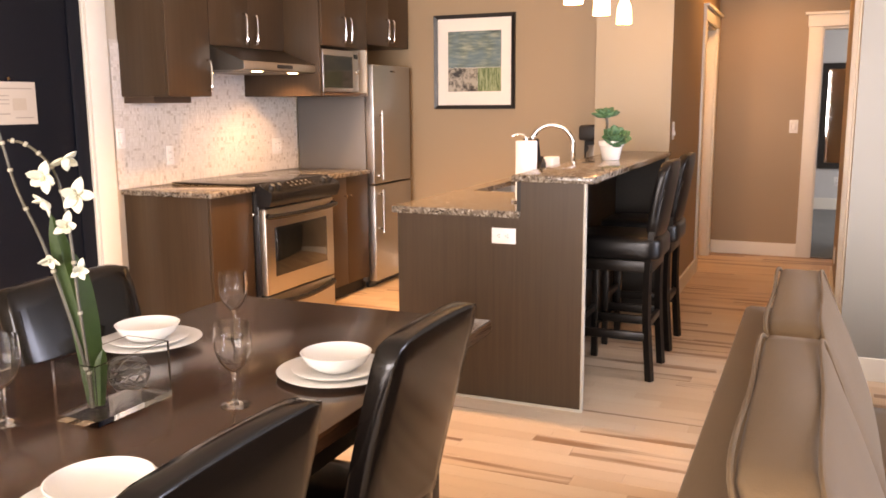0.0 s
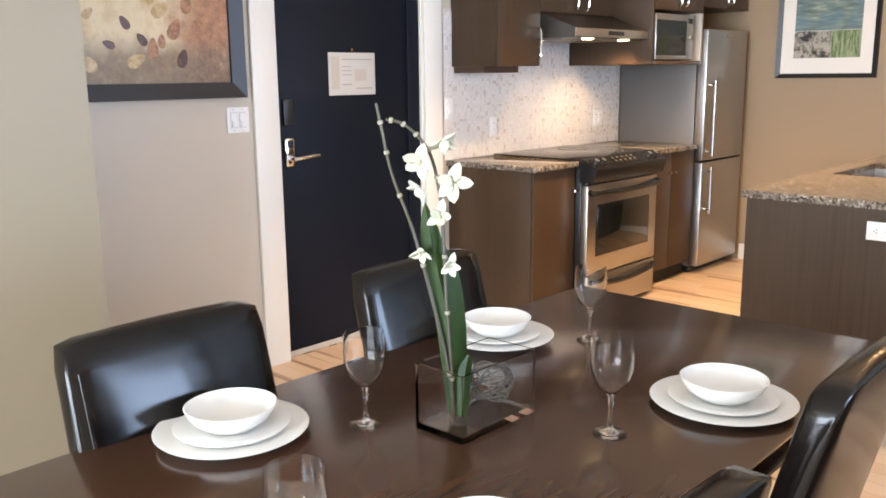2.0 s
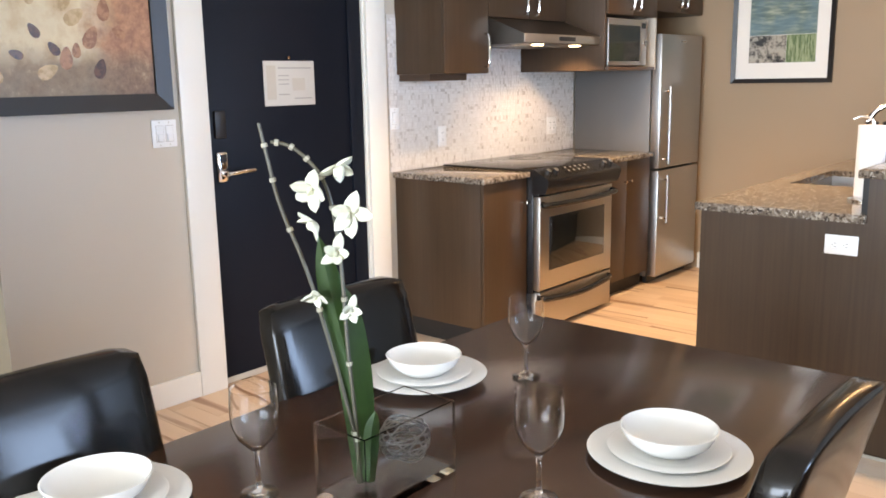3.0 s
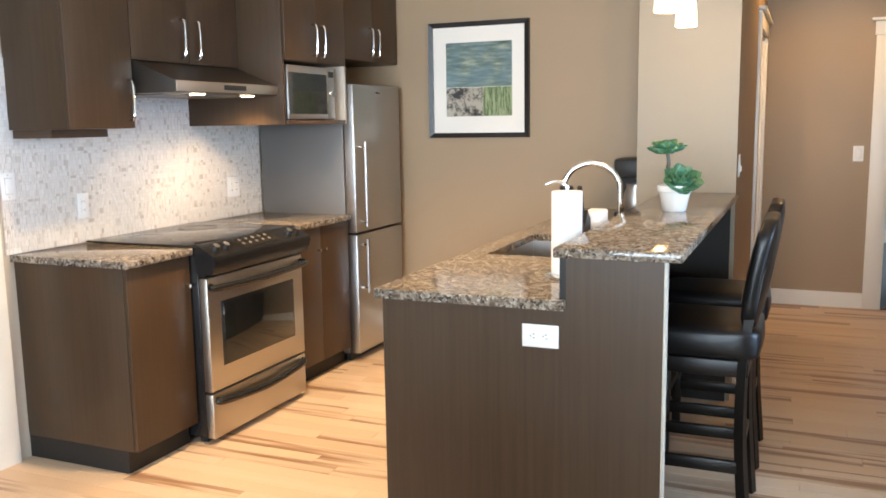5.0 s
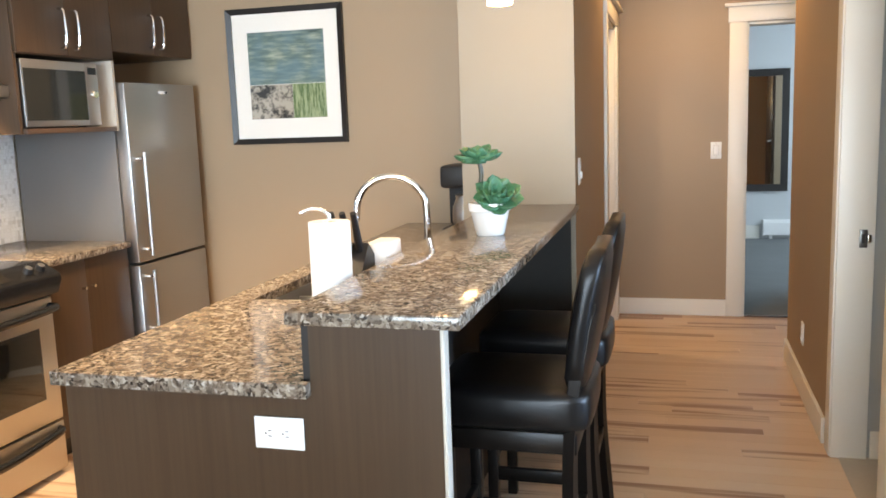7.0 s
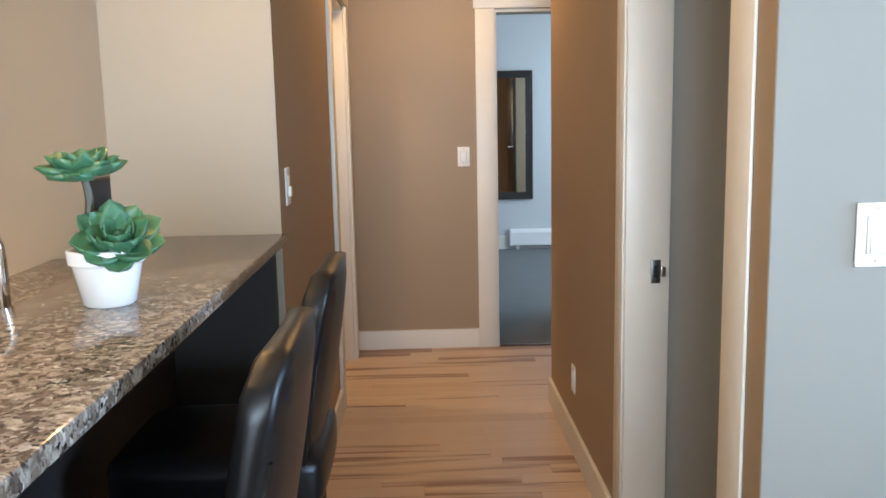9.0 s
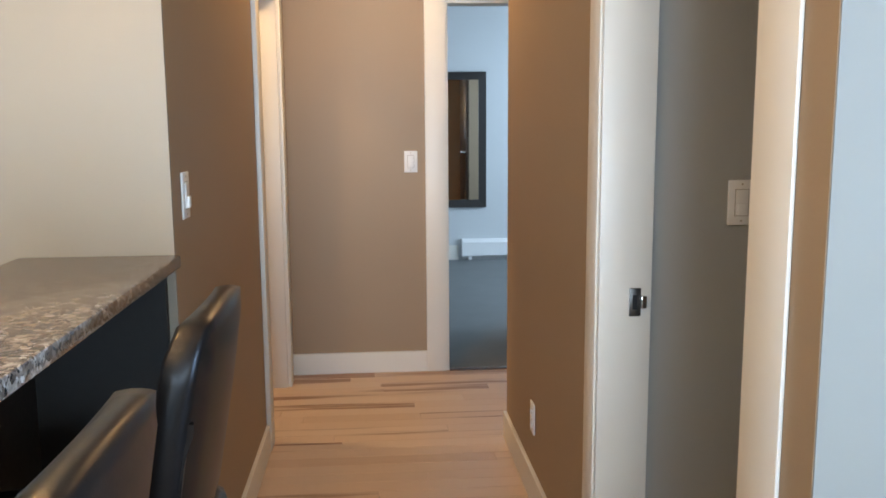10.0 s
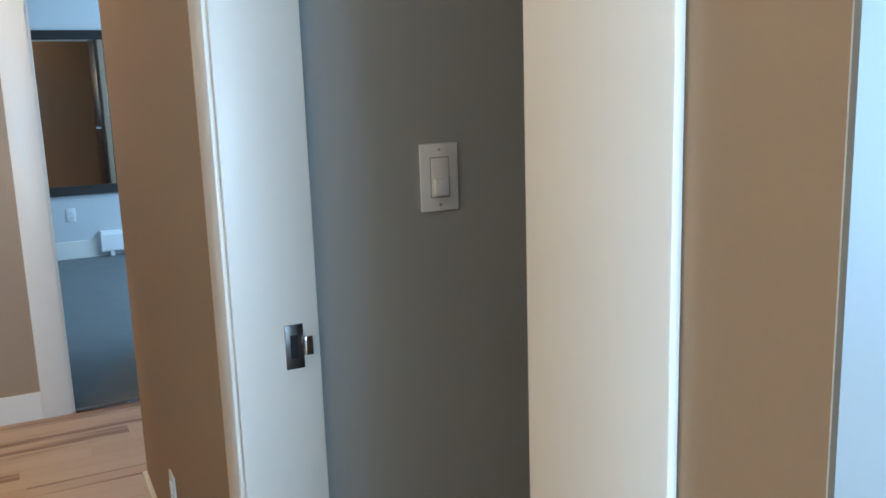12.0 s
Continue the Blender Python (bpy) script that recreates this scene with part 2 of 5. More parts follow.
M = {
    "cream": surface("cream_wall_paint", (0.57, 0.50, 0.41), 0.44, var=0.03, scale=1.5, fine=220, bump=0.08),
    "tan": surface("tan_wall_paint", (0.36, 0.255, 0.165), 0.58, var=0.035, scale=1.5, fine=220, bump=0.08),
    "sand": surface("grey_sand_wall_paint", (0.245, 0.24, 0.218), 0.42, var=0.03, scale=1.5, fine=220, bump=0.08),
    "grey": surface("grey_wall_paint", (0.40, 0.40, 0.375), 0.5, var=0.03, scale=1.5, fine=220, bump=0.08),
    "pale": surface("pale_wall_paint", (0.60, 0.62, 0.62), 0.6, var=0.03, scale=1.5, fine=220, bump=0.08),
    "ceiling": surface("white_ceiling_paint", (0.78, 0.76, 0.72), 0.8, var=0.02, scale=2, fine=300, bump=0.25),
    "column": surface("sand_wall_paint", (0.31, 0.265, 0.205), 0.5, var=0.03, scale=1.5, fine=220, bump=0.08),
    # closet wall end: darker and yellower than the cream entry wall
    "ochre": surface("closet_wall_tone", (0.32, 0.268, 0.195), 0.55, var=0.04, scale=1.5, fine=220, bump=0.08),
    "trim": surface("white_trim_paint", (0.80, 0.77, 0.70), 0.40, var=0.012, scale=1.2, fine=40, bump=0.0),
    "plastic": surface("white_plastic", (0.84, 0.835, 0.82), 0.38, var=0.02, scale=9, fine=150, bump=0.02),
    "door": surface("black_door_paint", (0.006, 0.0085, 0.0145), 0.5, spec=0.15, var=0.12, scale=2, fine=140, bump=0.06),
    "brown_door": wood("dark_door_veneer", (0.022, 0.012, 0.008), (0.055, 0.030, 0.018), 0.35),
    "cabinet": wood("walnut_cabinet_veneer", (0.047, 0.0255, 0.0145), (0.073, 0.043, 0.0255), 0.36, (70, 70, 1.6), 0.3),
    "cabinet_x": wood("cross_grain_veneer", (0.050, 0.028, 0.018), (0.095, 0.054, 0.036), 0.40, (2.0, 55, 55), 0.4),
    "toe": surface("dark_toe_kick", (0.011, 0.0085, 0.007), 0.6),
    "edge": surface("pale_edge_strip", (0.50, 0.45, 0.38), 0.45),
    "table": wood("dark_table_veneer", (0.036, 0.014, 0.0075), (0.074, 0.030, 0.016), 0.19, (46, 2.0, 46), 0.4, coat=0.35),
    "leg": wood("dark_leg_stain", (0.005, 0.0035, 0.003), (0.012, 0.008, 0.006), 0.35, local=True),
    "leather": leather("dark_brown_leather", (0.005, 0.0034, 0.003), 0.13),
    "black_leather": leather("black_leather", (0.005, 0.0042, 0.0042), 0.31),
    "granite": granite("brown_granite"),
    "mosaic": mosaic("stone_mosaic"),
    "grout": surface("pale_grout", (0.66, 0.61, 0.56), 0.8),
    "steel": surface("brushed_steel", (0.46, 0.45, 0.44), 0.37, 1.0, var=0.05, scale=2, fine=24, bump=0.02, stretch=(6, 6, 90)),
    "steel_side": surface("grey_painted_steel", (0.155, 0.145, 0.138), 0.40, 0.3, var=0.04),
    # hood steel darkened: the dim ceiling it mirrors is put into the colour
    "hood_steel": surface("hood_steel_dim_reflection", (0.20, 0.18, 0.16), 0.30, 1.0, var=0.06, scale=2, fine=24, bump=0.02, stretch=(6, 90, 6)),
    "range_steel": surface("brushed_range_steel", (0.52, 0.48, 0.43), 0.38, 1.0, var=0.04, scale=2, fine=24, bump=0.02, stretch=(6, 6, 90)),
    "chrome": surface("polished_chrome", (0.80, 0.80, 0.80), 0.08, 1.0, var=0.02, bump=0),
    "black": surface("black_enamel", (0.011, 0.011, 0.012), 0.22, var=0.1),
    "black_matt": surface("black_plastic", (0.012, 0.012, 0.013), 0.45, var=0.1),
    "ceran": surface("black_ceramic_glass", (0.02, 0.018, 0.017), 0.10, var=0.08),
    "oven_glass": surface("dark_oven_glass", (0.012, 0.013, 0.012), 0.06, var=0.1, bump=0),
    "china": surface("white_china", (0.82, 0.80, 0.76), 0.14, var=0.015, scale=6, bump=0.01),
    "glass": clear("clear_glass", ior=1.2),
    "crystal": clear("crystal_glass", ior=1.32),
    "pane": clear("window_pane", ior=1.05),
    "paper": surface("white_paper", (0.80, 0.79, 0.77), 0.9, var=0.03, fine=300, bump=0.3),
    "card": surface("printed_card", (0.60, 0.55, 0.48), 0.5, var=0.05),
    "ink": surface("faded_ink_and_gap_shade", (0.40, 0.36, 0.31), 0.6),
    "ink2": surface("ochre_ink", (0.55, 0.475, 0.385), 0.6),
    "frame_dark": surface("black_frame_lacquer", (0.012, 0.009, 0.008), 0.42, var=0.1),
    "mat": surface("white_mat_board", (0.80, 0.785, 0.74), 0.7, var=0.02),
    "canvas": canvas_print("abstract_leaf_print"),
    "leaf_rust": blotch_print("painted_rust_leaf", (0.30, 0.12, 0.06), (0.48, 0.23, 0.12), (1, 1, 1), 30.0),
    "leaf_dark": blotch_print("painted_dark_leaf", (0.055, 0.02, 0.014), (0.15, 0.055, 0.03), (1, 1, 1), 30.0),
    "leaf_ochre": blotch_print("painted_ochre_leaf", (0.50, 0.31, 0.14), (0.66, 0.46, 0.25), (1, 1, 1), 30.0),
    "water": water_print("water_print"),
    "roots": blotch_print("dark_root_print", (0.015, 0.014, 0.012), (0.40, 0.36, 0.30), (1, 1, 1), 17.0),
    "reeds": blotch_print("green_reed_print", (0.07, 0.13, 0.045), (0.30, 0.36, 0.20), (60, 60, 9), 1.0),
    "leaf": surface("green_strap_leaf", (0.035, 0.095, 0.022), 0.38, var=0.3, scale=12, fine=60, local=True),
    "succulent": surface("green_succulent_leaf", (0.040, 0.165, 0.085), 0.42, var=0.35, scale=14, local=True),
    "petal": surface("white_orchid_petal", (0.66, 0.65, 0.52), 0.55, var=0.06, scale=20, local=True),
    "stem": surface("brown_green_stem", (0.070, 0.060, 0.035), 0.5, var=0.25, scale=30, local=True),
    "node": surface("pale_stem_node", (0.34, 0.31, 0.24), 0.5),
    "soil": surface("dark_soil", (0.03, 0.02, 0.014), 0.95, var=0.4, fine=120, bump=0.8),
    "sofa": fabric("taupe_sofa_fabric", (0.135, 0.075, 0.036)),
    "carpet": fabric("grey_carpet", (0.155, 0.165, 0.165)),
    "bath_floor": surface("beige_floor_tile", (0.45, 0.40, 0.34), 0.4),
    "mirror": surface("mirror_glass", (0.86, 0.88, 0.88), 0.02, 1.0, var=0.0, bump=0),
    "shade": glow("lit_pendant_glass", (1.0, 0.88, 0.68), 6.0),
    "bulb": glow("lit_lens", (1.0, 0.88, 0.66), 14.0),
    "plank": plank_wood("maple_plank", True),
    "plank_rest": plank_wood("maple_floor_boards", False),
    "ground": surface("city_ground", (0.14, 0.15, 0.13), 0.9, var=0.3, scale=0.05, fine=2, bump=0),
    "subfloor": surface("dark_subfloor", (0.08, 0.05, 0.03), 0.9),
    "brass": surface("worn_steel_plate", (0.20, 0.19, 0.18), 0.35, 1.0),
}


# ---- mesh helpers ----
def box(bm, a, b, bevel=0.0, seg=2):
    """An upright box between two corners."""
    lo, hi = [min(p, q) for p, q in zip(a, b)], [max(p, q) for p, q in zip(a, b)]
    r = bmesh.ops.create_cube(bm, size=1)
    vs = r["verts"]
    for v in vs:
        v.co = Vector([(lo[i] + hi[i]) / 2 + v.co[i] * (hi[i] - lo[i]) for i in range(3)])
    if bevel:
        es = list({e for v in vs for e in v.link_edges})
        bmesh.ops.bevel(bm, geom=es, offset=bevel, segments=seg, affect="EDGES", profile=0.5)
    return bm


def rod(bm, p, q, r, r2=None, seg=14):
    """A round rod from p to q."""
    p, q = Vector(p), Vector(q)
    m = Matrix.Translation((p + q) / 2) @ (q - p).to_track_quat("Z", "Y").to_matrix().to_4x4()
    bmesh.ops.create_cone(bm, cap_ends=True, segments=seg, radius1=r, radius2=r if r2 is None else r2, depth=(q - p).length, matrix=m)
    return bm


def lathe(bm, profile, c=(0, 0, 0), seg=32):
    """A turned body from (radius, height) pairs."""
    rings = []
    for r, z in profile:
        if r < 1e-5:
            rings.append([bm.verts.new((c[0], c[1], c[2] + z))])
        else:
            rings.append([bm.verts.new((c[0] + r * math.cos(2 * math.pi * i / seg), c[1] + r * math.sin(2 * math.pi * i / seg), c[2] + z)) for i in range(seg)])
    for a, b in zip(rings, rings[1:]):
        for i in range(seg):
            j = (i + 1) % seg
            f = [a[i % len(a)], a[j % len(a)], b[j % len(b)], b[i % len(b)]]
            f = list(dict.fromkeys(f))
            if len(f) > 2:
                bm.faces.new(f)
    return bm


def spline(pts, n=8):
    """Points along a smooth curve through pts."""
    out = []
    P = [Vector(p) for p in pts]
    P = [2 * P[0] - P[1], *P, 2 * P[-1] - P[-2]]
    for i in range(1, len(P) - 2):
        for k in range(n):
            t = k / n
            out.append(0.5 * (2 * P[i] + (P[i + 1] - P[i - 1]) * t + (2 * P[i - 1] - 5 * P[i] + 4 * P[i + 1] - P[i + 2]) * t * t + (3 * P[i] - P[i - 1] - 3 * P[i + 1] + P[i + 2]) * t ** 3))
    return out + [P[-2]]


def tube(bm, pts, r, seg=10, r2=None):
    """A round tube along points."""
    pts = [Vector(p) for p in pts]
    rings, up = [], Vector((0.31, 0.17, 0.93)).normalized()
    for i, p in enumerate(pts):
        d = (pts[min(i + 1, len(pts) - 1)] - pts[max(i - 1, 0)]).normalized()
        u = d.cross(up).normalized()
        w = d.cross(u)
        rr = r + ((r2 if r2 is not None else r) - r) * i / max(1, len(pts) - 1)
        rings.append([bm.verts.new(p + rr * (u * math.cos(2 * math.pi * k / seg) + w * math.sin(2 * math.pi * k / seg))) for k in range(seg)])
    for a, b in zip(rings, rings[1:]):
        for k in range(seg):
            bm.faces.new((a[k], a[(k + 1) % seg], b[(k + 1) % seg], b[k]))
    bm.faces.new(rings[0][::-1])
    bm.faces.new(rings[-1])
    return bm


def prism(bm, outline, axis, lo, hi):
    """An outline in the plane across an axis, drawn out from lo to hi."""
    def at(p, d):
        q = list(p)
        q.insert("xyz".index(axis), d)
        return q
    a = [bm.verts.new(at(p, lo)) for p in outline]
    b = [bm.verts.new(at(p, hi)) for p in outline]
    n = len(a)
    bm.faces.new(a[::-1])
    bm.faces.new(b)
    for i in range(n):
        bm.faces.new((a[i], a[(i + 1) % n], b[(i + 1) % n], b[i]))
    return bm


def soft_block(bm, size, puff, n=7, r=0.02):
    """A stuffed block: a rounded box whose faces swell by puff, centred on its base."""
    lx, ly, lz = size
    r_ = bmesh.ops.create_cube(bm, size=1)
    vs = r_["verts"]
    es = list({e for v in vs for e in v.link_edges})
    bmesh.ops.subdivide_edges(bm, edges=es, cuts=n, use_grid_fill=True)
    for v in bm.verts:
        x, y, z = v.co * 2
        k = [(1 - y * y) * (1 - z * z), (1 - x * x) * (1 - z * z), (1 - x * x) * (1 - y * y)]
        q = Vector((x * (lx / 2 + puff * k[0]), y * (ly / 2 + puff * k[1]), z * (lz / 2 + puff * k[2])))
        e = sum(abs(a) > 0.99 for a in (x, y, z))
        if e >= 2:
            q *= 1 - r / max(size) * (e - 1)
        v.co = q + Vector((0, 0, lz / 2))
    return bm


def put(name, bm, mat, smooth=False):
    bmesh.ops.recalc_face_normals(bm, faces=bm.faces)
    me = bpy.data.meshes.new(name)
    bm.to_mesh(me)
    bm.free()
    me.materials.append(M[mat] if isinstance(mat, str) else mat)
    if smooth:
        me.shade_smooth()
        if smooth != "all":
            try:
                me.set_sharp_from_angle(angle=radians(40))
            except AttributeError:
                pass
    return new(name, me)


def base_of(ob):
    return ob.location if ob.parent is None else base_of(ob.parent)


def part(name, bm, mat, parent, label="", smooth=True):
    """Links a bmesh, drawn in the place's own metres, as one part of a thing."""
    bmesh.ops.translate(bm, vec=-base_of(parent), verts=bm.verts)
    ob = put(name, bm, mat, smooth)
    ob.parent = parent
    return tagged(ob, label)


def thing(name, at, label, category, group="", kind=""):
    ob = new(name)
    ob.location = at
    ob.empty_display_size = 0.05
    return tagged(ob, label, category, group, kind)


def single(name, bm, mat, label, category, kind="", smooth=True):
    return tagged(put(name, bm, mat, smooth), label, category, "", kind)


def B(*boxes, bevel=0.0):
    bm = bmesh.new()
    for a, b in boxes:
        box(bm, a, b, bevel)
    return bm


def structure(name, mat, label, category, *boxes, bevel=0.0):
    return single(name, B(*boxes, bevel=bevel), mat, label, category, "structure", False)


# ---- structure ----
W = 0.13
structure("wall_west", "cream", "light beige painted wall round the dark entry door", "wall",
          ((XW - W, SY, 0), (XW, 2.60, CEIL)), ((XW - W, 2.60, 2.06), (XW, 3.60, CEIL)), ((XW - W, 3.60, 0), (XW, YK + W, CEIL)))
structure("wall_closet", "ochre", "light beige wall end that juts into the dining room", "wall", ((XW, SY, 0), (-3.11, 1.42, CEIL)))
structure("wall_kitchen", "tan", "tan painted wall behind the framed photograph", "wall", ((XW, YK, 0), (COLX, YK + W, CEIL)))
structure("wall_column", "column", "sand beige wall end beside the granite bar", "wall", ((COLX, COLY, 0), (HLX - 0.0, COLY + 0.014, CEIL)))
structure("wall_column_core", "tan", "tan painted wall between kitchen and hall", "wall",
          ((COLX, COLY + 0.014, 0), (HLX, YK + W, CEIL)), ((HLX - W, YK + W, 0), (HLX, 7.24, CEIL)),
          ((HLX - W, 7.24, 2.02), (HLX, 8.04, CEIL)), ((HLX - W, 8.04, 0), (HLX, HEY, CEIL)))
structure("wall_hall_end", "tan", "tan painted wall at the end of the hall", "wall",
          ((HLX - W, HEY, 0), (-0.045, HEY + W, CEIL)), ((-0.045, HEY, 2.02), (0.84, HEY + W, CEIL)), ((0.84, HEY, 0), (1.40, HEY + W, CEIL)))
structure("wall_hall_east", "tan", "tan painted wall on the hall's daylight side", "wall",
          ((HRX, LY + 0.003, 0), (HRX + W, 4.846, CEIL)), ((HRX, 4.846, 2.02), (HRX + W, 5.73, CEIL)), ((HRX, 5.73, 0), (HRX + W, 7.22, CEIL)),
          ((HRX + W, 7.09, 0), (1.40, 7.22, CEIL)), ((1.40, 7.09, 0), (1.40 + W, HEY + W, CEIL)))
structure("wall_living", "sand", "light painted living room wall lit by daylight", "wall", ((HRX + 0.001, LY, 0), (EX + W, LY + 0.003, CEIL)))
structure("wall_bath", "grey", "warm grey painted wall inside the side room", "wall",
          ((HRX + W, BATHY, 0), (2.4, BATHY + 0.1, CEIL)), ((2.4, LY + 0.012, 0), (2.5, BATHY + 0.1, CEIL)), ((HRX + W, LY + 0.012, 0), (2.4, LY + 0.10, CEIL)))
structure("wall_south", "cream", "light beige window wall behind the dining table", "wall",
          ((XW - W, SY - W, 0), (-3.0, SY, CEIL)), ((-3.0, SY - W, 0), (3.9, SY, 0.25)), ((-3.0, SY - W, 2.45), (3.9, SY, CEIL)), ((3.9, SY - W, 0), (EX + W, SY, CEIL)))
structure("wall_east", "cream", "light beige window wall of the living room", "wall",
          ((EX, SY, 0), (EX + W, 2.5, CEIL)), ((EX, 2.5, 0), (EX + W, 4.55, 0.25)), ((EX, 2.5, 2.45), (EX + W, 4.55, CEIL)), ((EX, 4.55, 0), (EX + W, LY, CEIL)))
structure("wall_bedroom", "pale", "pale blue-grey painted bedroom walls", "wall",
          ((-1.6, BEDY, 0), (2.8, BEDY + W, CEIL)), ((-1.7, HEY + W, 0), (-1.6, BEDY + W, CEIL)),
          ((2.66, HEY + W, 0), (2.8, 9.0, CEIL)), ((2.66, 9.0, 0), (2.8, 11.6, 0.75)), ((2.66, 9.0, 2.3), (2.8, 11.6, CEIL)), ((2.66, 11.6, 0), (2.8, BEDY, CEIL)),
          ((1.40, HEY + W - 0.012, 0), (2.66, HEY + W, CEIL)))
structure("wall_side_room", "tan", "plain walls of the room off the hall", "wall",
          ((-2.5, YK + W, 0), (-2.4, HEY + W, CEIL)), ((-2.4, HEY, 0), (HLX - W, HEY + W, CEIL)))
structure("ceiling", "ceiling", "flat white painted ceiling", "ceiling", ((XW - W, SY - W, CEIL), (EX + W, BEDY + W, CEIL + 0.15)))
structure("subfloor", "subfloor", "dark underlay below the boards", "floor", ((XW - W, SY - W, -0.14), (EX + W, HEY + W, -0.022)))
structure("bedroom_floor", "carpet", "grey carpet on the bedroom floor", "carpet", ((-1.7, HEY + 0.02, -0.14), (2.8, BEDY + W, 0.004)))
structure("bath_floor", "bath_floor", "beige tiled floor of the side room", "floor", ((HRX + 0.03, LY + 0.10, -0.021), (2.4, BATHY, 0.003)))
structure("ground", "ground", "distant city ground far below the windows", "ground", ((-600, -600, -14.2), (600, 600, -14)))

# skirting, butted at the corners
BH, BT = 0.118, 0.016
structure("baseboard", "trim", "white painted baseboards", "baseboard",
          ((HLX, HEY - BT, 0), (-0.155, HEY, BH)), ((HLX, COLY + 0.2, 0), (HLX + BT, 7.13, BH)), ((HRX - BT, 5.87, 0), (HRX, 7.22, BH)),
          ((HRX + 0.01, LY - BT, 0), (EX, LY, BH)), ((XW, 1.42, 0), (XW + BT, 2.47, BH)), ((-3.05, YK - BT, 0), (-1.86, YK, BH)),
          ((HRX + W + 0.02, BATHY - BT, 0), (2.4, BATHY, BH)), ((-1.6, BEDY - BT, 0), (0.40, BEDY, 0.15)), ((-3.11, SY, 0), (-3.11 + BT, 1.42, BH)),
          ((-3.11 - 0.45, 1.42, 0), (-3.11, 1.42 + BT, BH)), ((HRX - BT, LY, 0), (HRX, 4.723, BH)), bevel=0.003)


def door_trim(name, label, across, face, out, lo, hi, top, w=0.125, reveal=W, head=True, w2=None, proud=0.020):
    """Craftsman casing round an opening in a wall across x or y: jambs, side boards, head board and cap.
    face: the wall's plane; out: the side on which the boards lie; lo, hi: the opening."""
    def P(a, d, z):
        return (a, d, z) if across == "y" else (d, a, z)
    ob = thing(name, P((lo + hi) / 2, face, 0), label, "door frame", kind="structure")
    f = face + out * proud
    w2 = w2 or w
    back = face - out * (reveal + 0.006)
    for a, b in ((lo - w, lo + 0.004), (hi - 0.004, hi + w2)):
        part("casing", B((P(a, face + out * 0.0005, 0), P(b, f, top + 0.004)), bevel=0.003), "trim", ob)
    for a, b in ((lo - 0.002, lo + 0.016), (hi - 0.016, hi + 0.002)):
        part("jamb", B((P(a, face + out * 0.001, 0), P(b, back, top - 0.002)), bevel=0.002), "trim", ob)
    part("head_jamb", B((P(lo + 0.016, face + out * 0.001, top - 0.016), P(hi - 0.016, back, top + 0.002)), bevel=0.002), "trim", ob)
    if head:
        part("head_board", B((P(lo - w - 0.01, face + out * 0.0005, top + 0.005), P(hi + w + 0.01, face + out * 0.024, top + 0.105)), bevel=0.003), "trim", ob)
        part("head_cap", B((P(lo - w - 0.035, face + out * 0.0005, top + 0.106), P(hi + w + 0.035, face + out * 0.048, top + 0.128)), bevel=0.004), "trim", ob)
    return ob


side_trim = door_trim("door_frame_side_room", "white painted frame of the open side room doorway", "x", HRX, -1, 4.846, 5.73, 2.02, w=0.122, w2=0.095, proud=0.008)
strike = part("strike_plate", B(((HRX + 0.078, 5.7095, 0.886), (HRX + 0.108, 5.7135, 0.959)), bevel=0.001), "brass", side_trim, "dark metal strike plate")
part("latch_hole", B(((HRX + 0.086, 5.7085, 0.904), (HRX + 0.098, 5.7095, 0.942))), "black_matt", strike)
part("lip", B(((HRX + 0.108, 5.703, 0.907), (HRX + 0.122, 5.7105, 0.939)), bevel=0.002), "chrome", strike)
hall_trim = door_trim("door_frame_hall", "white painted frame of the doorway off the hall", "x", HLX, 1, 7.24, 8.04, 2.02, 0.105)
for zz in (0.25, 1.02, 1.78):
    part("hinge", B(((HLX - 0.118, 8.0205, zz - 0.045), (HLX - 0.090, 8.0245, zz + 0.045)), bevel=0.001), "brass", hall_trim, "dark steel hinge leaf")
bed_trim = door_trim("door_frame_bedroom", "white painted frame of the open bedroom doorway", "y", HEY, -1, -0.045, 0.84, 2.02, 0.110)
part("threshold", B(((-0.029, HEY - 0.02, 0.0), (0.824, HEY + 0.02, 0.007)), bevel=0.003), "table", bed_trim, "dark wooden threshold strip")

# windows behind the viewer
def window(name, across, face, out, lo, hi, z0, z1, n):
    def P(a, d, z):
        return (a, d, z) if across == "y" else (d, a, z)
    ob = thing(name, P((lo + hi) / 2, face, z0), "wide white framed window to daylight", "window", kind="structure")
    d0, d1 = face + out * 0.05, face + out * 0.10
    part("window_frame", B((P(lo, d0, z0), P(hi, d1, z0 + 0.05)), (P(lo, d0, z1 - 0.05), P(hi, d1, z1)), (P(lo, d0, z0 + 0.05), P(lo + 0.05, d1, z1 - 0.05)), (P(hi - 0.05, d0, z0 + 0.05), P(hi, d1, z1 - 0.05))), "trim", ob)
    step = (hi - lo) / n
    for i in range(1, n):
        part("mullion", B((P(lo + i * step - 0.03, d0, z0 + 0.05), P(lo + i * step + 0.03, d1, z1 - 0.05))), "trim", ob)
    for i in range(n):
        p = part("pane", B((P(lo + i * step + 0.035, d0 + out * 0.02, z0 + 0.05), P(lo + (i + 1) * step - 0.035, d0 + out * 0.026, z1 - 0.05))), "pane", ob)
        p.visible_shadow = False
    part("window_sill", B((P(lo, face - out * 0.03, z0 - 0.03), P(hi, face + out * 0.05, z0)), bevel=0.004), "trim", ob)


window("window_1", "x", EX, 1, 2.5, 4.55, 0.25, 2.45, 2)
window("window_2", "y", SY, -1, -3.0, 3.9, 0.25, 2.45, 5)
window("window_3", "x", 2.66, 1, 9.0, 11.6, 0.75, 2.3, 2)

